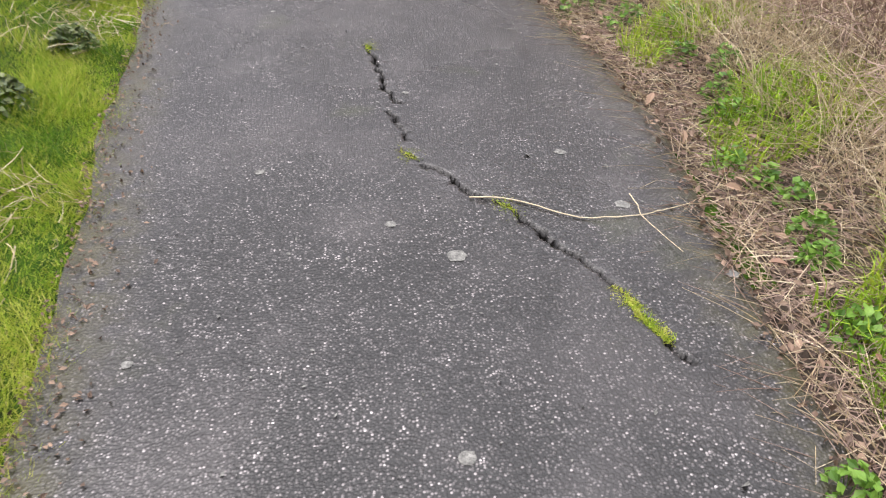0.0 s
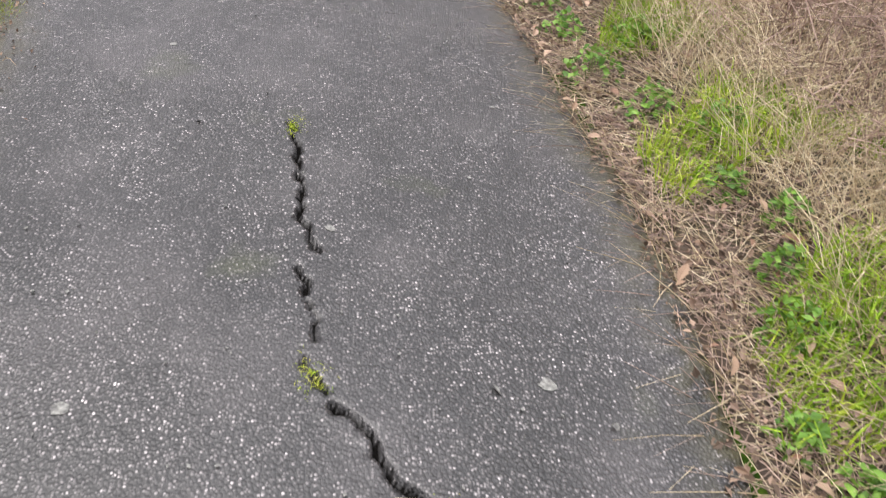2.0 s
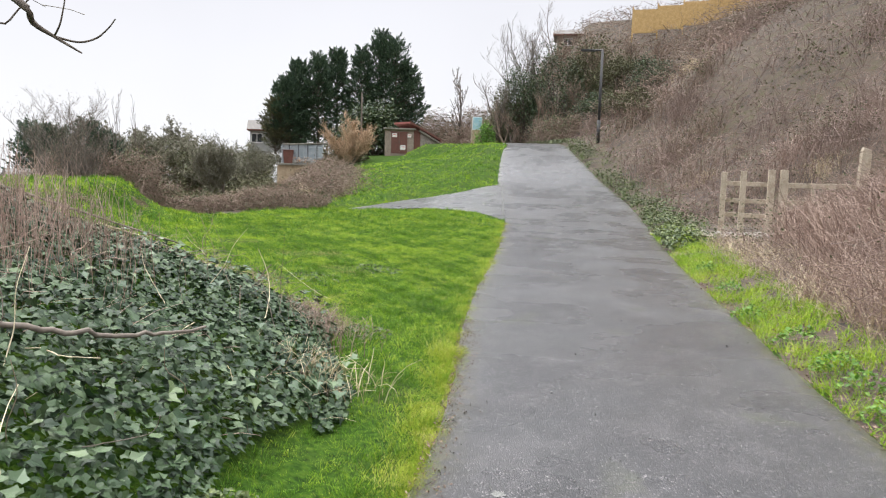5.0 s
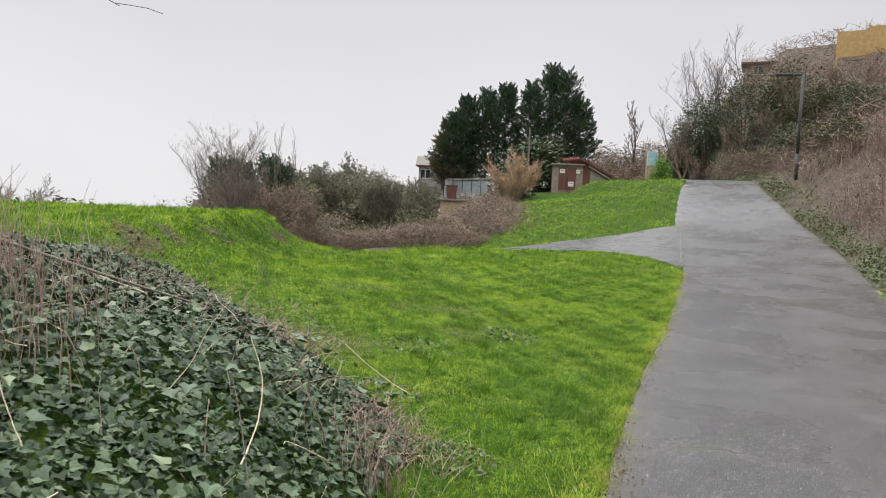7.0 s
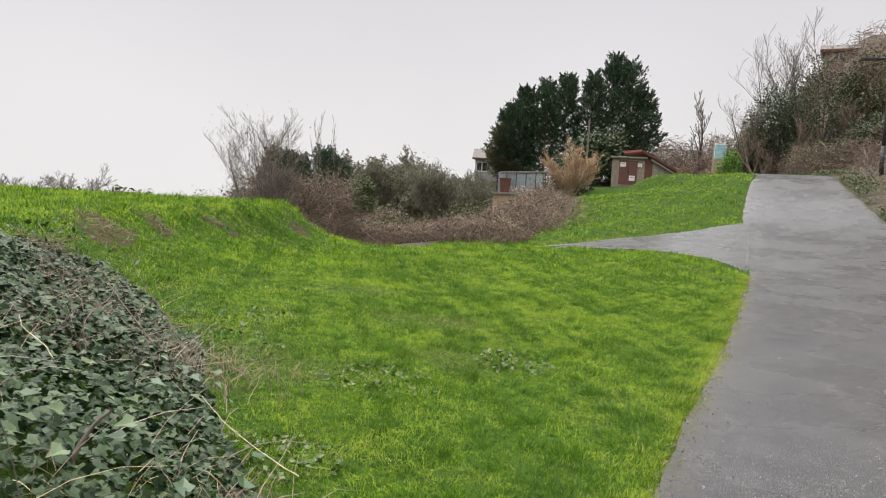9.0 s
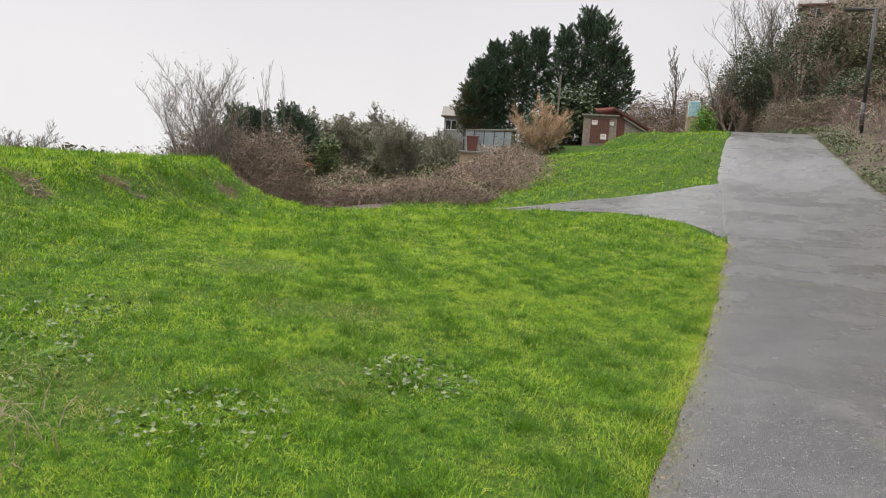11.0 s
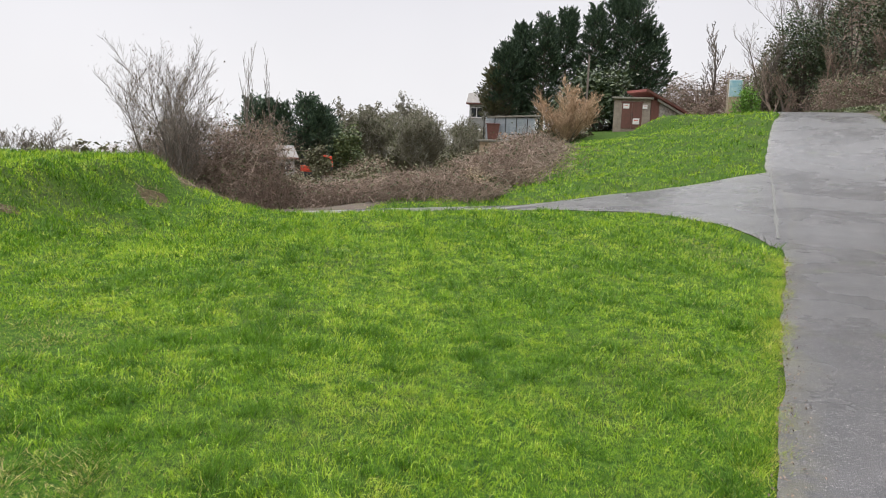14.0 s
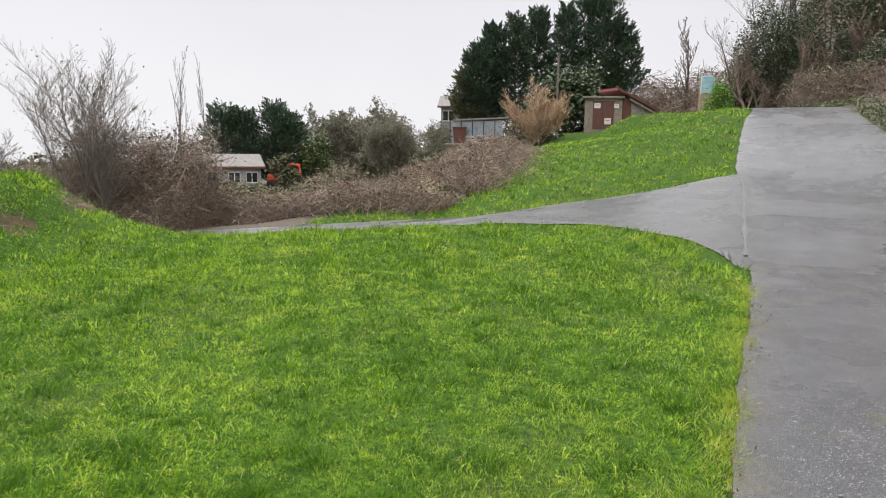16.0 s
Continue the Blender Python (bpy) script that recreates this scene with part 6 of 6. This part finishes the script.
for sx, sy, sr in ((-0.39, 2.51, 0.026), (0.78, 2.6, 0.03), (0.2, 3.22, 0.02), (0.28, 1.92, 0.04), (0.21, 1.12, 0.03), (1.13, 1.76, 0.03), (0.91, 2.19, 0.035), (0.08, 2.12, 0.025), (-0.64, 1.5, 0.02),
                   (-0.02, 6.94, 0.09), (-0.11, 6.69, 0.06), (-0.12, 6.39, 0.07), (0.65, 6.57, 0.04), (0.39, 5.9, 0.04), (0.06, 7.74, 0.05), (-0.49, 4.43, 0.02), (-1.5, 8.1, 0.05)):
    m = 14
    a = np.linspace(0, 2 * np.pi, m, endpoint=False)
    rr = 0.75 * sr * (1 + 0.14 * rng.normal(0, 1, m).clip(-1.4, 1.4))
    p = np.stack([sx + rr * np.cos(a), sy + rr * np.sin(a), np.zeros(m)], 1)
    p[:, 2] = ground_z(p[:, 0], p[:, 1]) + 0.037
    mid = np.array([[sx, sy, gz(sx, sy) + 0.039]])
    chunks.append((np.vstack([p, mid]), np.stack([np.arange(m), (np.arange(m) + 1) % m, np.full(m, m)], 1)))
v, f = joined(chunks)
raw_mesh("lichen_spots", v, f, M_LICHEN, label="pale round lichen spots on the asphalt", category="lichen", kind="stuff")
n = 900
lx, ly = rng.uniform(-1.6, 1.2, n), rng.uniform(0.8, 9, n)
ok = on_paving(lx, ly, -0.05)
c = np.stack([lx[ok], ly[ok], ground_z(lx[ok], ly[ok]) + 0.04], 1)
v, f = leaves(c, rng.uniform(0.003, 0.009, ok.sum()) * np.where(rng.uniform(0, 1, ok.sum()) > 0.97, 2.5, 1), rng, up=3, fold=0.1)
raw_mesh("path_litter", v, f, M_LICHEN, label="tiny pale crumbs and leaf scraps on the path", category="litter", kind="stuff")

n = 3400
ly = rng.uniform(7, 23, n)
k_ = rng.uniform(0.02, 0.98, n)
lx = np.interp(ly, LEFT[:, 1], LEFT[:, 0]) * (1 - k_) + np.interp(ly, RIGHT[:, 1], RIGHT[:, 0]) * k_
c = np.stack([lx, ly, ground_z(lx, ly) + 0.04], 1)
v, f = leaves(c, rng.uniform(0.003, 0.008, n) * np.where(rng.uniform(0, 1, n) > 0.97, 2.2, 1), rng, up=3, fold=0.1)
raw_mesh("path_litter", v, f, M_LICHEN, label="tiny pale crumbs and leaf scraps along the path", category="litter", kind="stuff")
n = 4200
ly = np.where(rng.uniform(0, 1, n) < 0.5, rng.uniform(1, 12, n), rng.uniform(1, 25, n))
lx = np.interp(ly, LEFT[:, 1], LEFT[:, 0]) + np.abs(rng.normal(0, 0.09, n)) - 0.03
c = np.stack([lx, ly, ground_z(lx, ly) + 0.04], 1)
v, f = leaves(c, rng.uniform(0.004, 0.012, n), rng, up=2, fold=0.3)
raw_mesh("edge_litter", v, f, M_DEADLEAF, label="brown soil crumbs and leaf scraps along the path's edge", category="leaf litter", kind="stuff")

# brown scrub over the whole hillside
hx, hy, hr = around(260000, 0, 16.3, 6, 75, -60, 26, rng)
ur = signed(COARSE_R, hx, hy)
ok = (ur > 1.0) & ~((hx > -1.5) & (hx < 2.0) & (hy > 22) & (hy < 26.3)) & (hy < 70)
ok &= (hy < 44) | (hx > -15.0 - (hy - 50) * 0.2)
hx, hy, hr = hx[ok][:40000], hy[ok][:40000], hr[ok][:40000]
n = len(hx)
big = np.clip(1 + 0.9 * lumps(hx, hy, 1.6, 3) + 0.5 * lumps(hx, hy, 0.6, 1), 0.25, 2.2) * np.where((hx < 1.9) & (hy > 14.5) & (hy < 23), 0.35, 1.0)
h = n // 2
hrad = np.maximum(0.003, 0.00034 * hr) * rng.uniform(0.7, 1.3, n)
v, f = joined([stems(hx[:h], hy[:h], rng.uniform(0.3, 1.0, h) * big[:h], rng.uniform(0.3, 1.1, h) * big[:h], rng.uniform(0.2, 1.0, h), hrad[:h], rng, 3),
               tangle(hx[h:], hy[h:], big[h:] * 0.8, rng.uniform(0.3, 0.9, n - h), hrad[h:], rng, 2)])
raw_mesh("hillside_scrub", v, f, M_HILL, label="brown winter brambles and dry scrub covering the hillside", category="scrub", kind="stuff")
n = 16000
dense = np.flatnonzero(lumps(hx, hy, 2.4, 9) > 0.3)
sel = np.where(rng.uniform(0, 1, n) < 0.75, dense[rng.integers(0, len(dense), n)], rng.integers(0, len(hx), n))
c = np.stack([hx[sel], hy[sel], ground_z(hx[sel], hy[sel]) + rng.uniform(0.1, 0.9, n)], 1) + rng.normal(0, 0.15, (n, 3))
v, f = leaves(c, np.maximum(0.02, 0.0022 * hr[sel]), rng)
raw_mesh("hillside_leaves", v, f, M_OLIVE, label="patches of olive and brown bramble leaves on the hillside", category="scrub", kind="stuff")
# rounded bushes of one growth each stand out of the scrub
r_bush = np.random.default_rng(303)
for num, mat, tall, leaf_mat, text in ((60, M_BRAMBLE, 1.25, M_OLIVE, "dark tangled bramble domes on the hillside"), (46, M_HILL, 1.4, None, "purple-brown domed scrub on the hillside"),
                                       (26, M_STEM, 1.1, None, "pale reddish dry stems in clumps on the hillside"), (9, M_STRAW, 0.7, None, "bleached grass clumps on the hillside")):
    qx, qy, qr = around(num * 12, 6, 16.3, 7, 58, -40, 22, r_bush)
    ok = (signed(COARSE_R, qx, qy) > 2.2) & ~((qx > -2.2) & (qx < 3.0) & (qy > 21) & (qy < 27)) & (qy < 62) & ((qy < 44) | (qx > -12.0 - (qy - 50) * 0.2))
    qx, qy, qr = qx[ok][:num], qy[ok][:num], qr[ok][:num]
    size = r_bush.uniform(0.55, 1.5, len(qx)) * np.clip(qr / 20, 0.5, 1.2)
    each = 130
    o = r_bush.normal(0, 0.42, (2, len(qx), each)) * size[None, :, None]
    px, py = (qx[:, None] + o[0]).ravel(), (qy[:, None] + o[1]).ravel()
    far = np.hypot(o[0], o[1]) / size[:, None]
    high = (tall * size[:, None] * np.exp(-far ** 2)).ravel() * r_bush.uniform(0.55, 1.1, len(px)) + 0.12
    thin = np.repeat(np.maximum(0.003, 0.00033 * qr), each) * r_bush.uniform(0.7, 1.3, len(px))
    v, f = stems(px, py, high, high * r_bush.uniform(0.2, 0.8, len(px)), r_bush.uniform(0.1, 0.9, len(px)), thin, r_bush, 3)
    raw_mesh("hillside_bushes", v, f, mat, label=text, category="scrub", kind="stuff")
    if leaf_mat:
        sel = r_bush.integers(0, len(px), 9000)
        c = np.stack([px[sel], py[sel], ground_z(px[sel], py[sel]) + high[sel] * r_bush.uniform(0.3, 1.0, 9000)], 1) + r_bush.normal(0, 0.1, (9000, 3))
        v, f = leaves(c, np.maximum(0.02, 0.0016 * np.repeat(qr, each)[sel]), r_bush)
        raw_mesh("hillside_leaves", v, f, leaf_mat, label="olive leaves in the bramble domes", category="scrub", kind="stuff")
hx2, hy2 = rng.uniform(-12, 26, 7000), rng.uniform(48, 78, 7000)
ok = (signed(COARSE_R, hx2, hy2) > 1.5) & (hx2 > -14.0 - (hy2 - 50) * 0.1)
hx2, hy2 = hx2[ok], hy2[ok]
n = len(hx2)
v, f = tangle(hx2, hy2, np.full(n, 1.3), rng.uniform(0.6, 1.6, n), rng.uniform(0.012, 0.024, n), rng, 2)
raw_mesh("hilltop_scrub", v, f, M_BRAMBLE, label="brown scrub along the hilltop", category="scrub", kind="stuff")
# green strip at the foot of the hill beside the road
n = 13000
gy_ = rng.uniform(20, 53, n)
gx_ = np.interp(gy_, RIGHT[:, 1], RIGHT[:, 0]) + np.abs(rng.normal(0.2, 0.7, n))
ok = lumps(gx_, gy_, 0.5, 3) > -0.35
gx_, gy_ = gx_[ok], gy_[ok]
n = len(gx_)
c = np.stack([gx_, gy_, ground_z(gx_, gy_) + rng.uniform(0.03, 0.25, n)], 1)
v, f = leaves(c, rng.uniform(0.02, 0.055, n), rng, up=1)
raw_mesh("road_verge_plants", v, f, M_LAUREL, label="green leafy plants along the foot of the hill", category="plants", kind="stuff")


# ---- single leaves that can be picked apart ----


def leaf_mesh(name, outline, mat, cup):
    """A leaf of one outline, domed along its midrib, with a short stalk."""
    b = bmesh.new()
    ring = [b.verts.new((x, y, cup * abs(y) - 0.25 * cup * x * x)) for x, y in outline]
    mid = b.verts.new((0.1, 0, -0.05))
    for i in range(len(ring)):
        b.faces.new((mid, ring[i], ring[(i + 1) % len(ring)]))
    me = bpy.data.meshes.new(name)
    b.to_mesh(me)
    b.free()
    me.materials.append(mat)
    return me


IVY_SINGLE = material("single_ivy_leaves", [(0.03, 0.065, 0.026), (0.06, 0.105, 0.045), (0.12, 0.17, 0.07)], 0.38, by="object", bump=0.15, bump_scale=120)
DEAD_SINGLE = material("single_dead_leaves", [(0.13, 0.08, 0.05), (0.3, 0.2, 0.13), (0.42, 0.3, 0.22), (0.2, 0.1, 0.06)], 0.7, by="object", bump=0.1)
IVY_ME = leaf_mesh("leaf", ((-0.55, 0), (-0.78, 0.5), (-0.2, 0.9), (0.2, 0.42), (1.0, 0), (0.2, -0.42), (-0.2, -0.9), (-0.78, -0.5)), IVY_SINGLE, 0.3)
DEAD_ME = leaf_mesh("leaf", ((-1.0, 0), (-0.6, 0.35), (0.0, 0.5), (0.6, 0.3), (1.0, 0), (0.6, -0.35), (0.0, -0.48), (-0.6, -0.3)), DEAD_SINGLE, 0.55)
r_leaf = np.random.default_rng(77)
lx, ly = r_leaf.uniform(-5.5, -2.4, 6000), r_leaf.uniform(5, 12, 6000)
t_ = -signed(COARSE_T, lx, ly)
ok = in_ivy(lx, ly) & (t_ < 1.8)
lx, ly = lx[ok][:280], ly[ok][:280]
nr, down = bank_frame(lx, ly)
for i in range(len(lx)):
    leaf = new("leaf", IVY_ME)
    leaf.parent = ivy_bank
    up_v = Vector(nr[i] + r_leaf.normal(0, 0.3, 3) + np.array([0, 0, 0.4])).normalized()
    turn = up_v.to_track_quat("Z", "Y").to_matrix().to_4x4() @ pose(0, 0, 0, 0, 0, r_leaf.uniform(0, 360))
    at = Vector((lx[i], ly[i], gz(lx[i], ly[i]))) + Vector(nr[i]) * r_leaf.uniform(0.17, 0.22)
    leaf.matrix_basis = Matrix.Translation(at) @ turn @ Matrix.Scale(r_leaf.uniform(0.035, 0.055), 4)
for i in range(150):
    y_ = r_leaf.uniform(0.9, 7)
    x_ = float(np.interp(y_, RIGHT[:, 1], RIGHT[:, 0])) + r_leaf.uniform(-0.02, 0.5)
    leaf = new("leaf", DEAD_ME)
    leaf.parent = leaf_litter
    leaf.matrix_basis = pose(x_, y_, gz(x_, y_) + r_leaf.uniform(0.045, 0.07), r_leaf.normal(0, 18), r_leaf.normal(0, 18), r_leaf.uniform(0, 360)) @ Matrix.Scale(r_leaf.uniform(0.016, 0.036), 4)
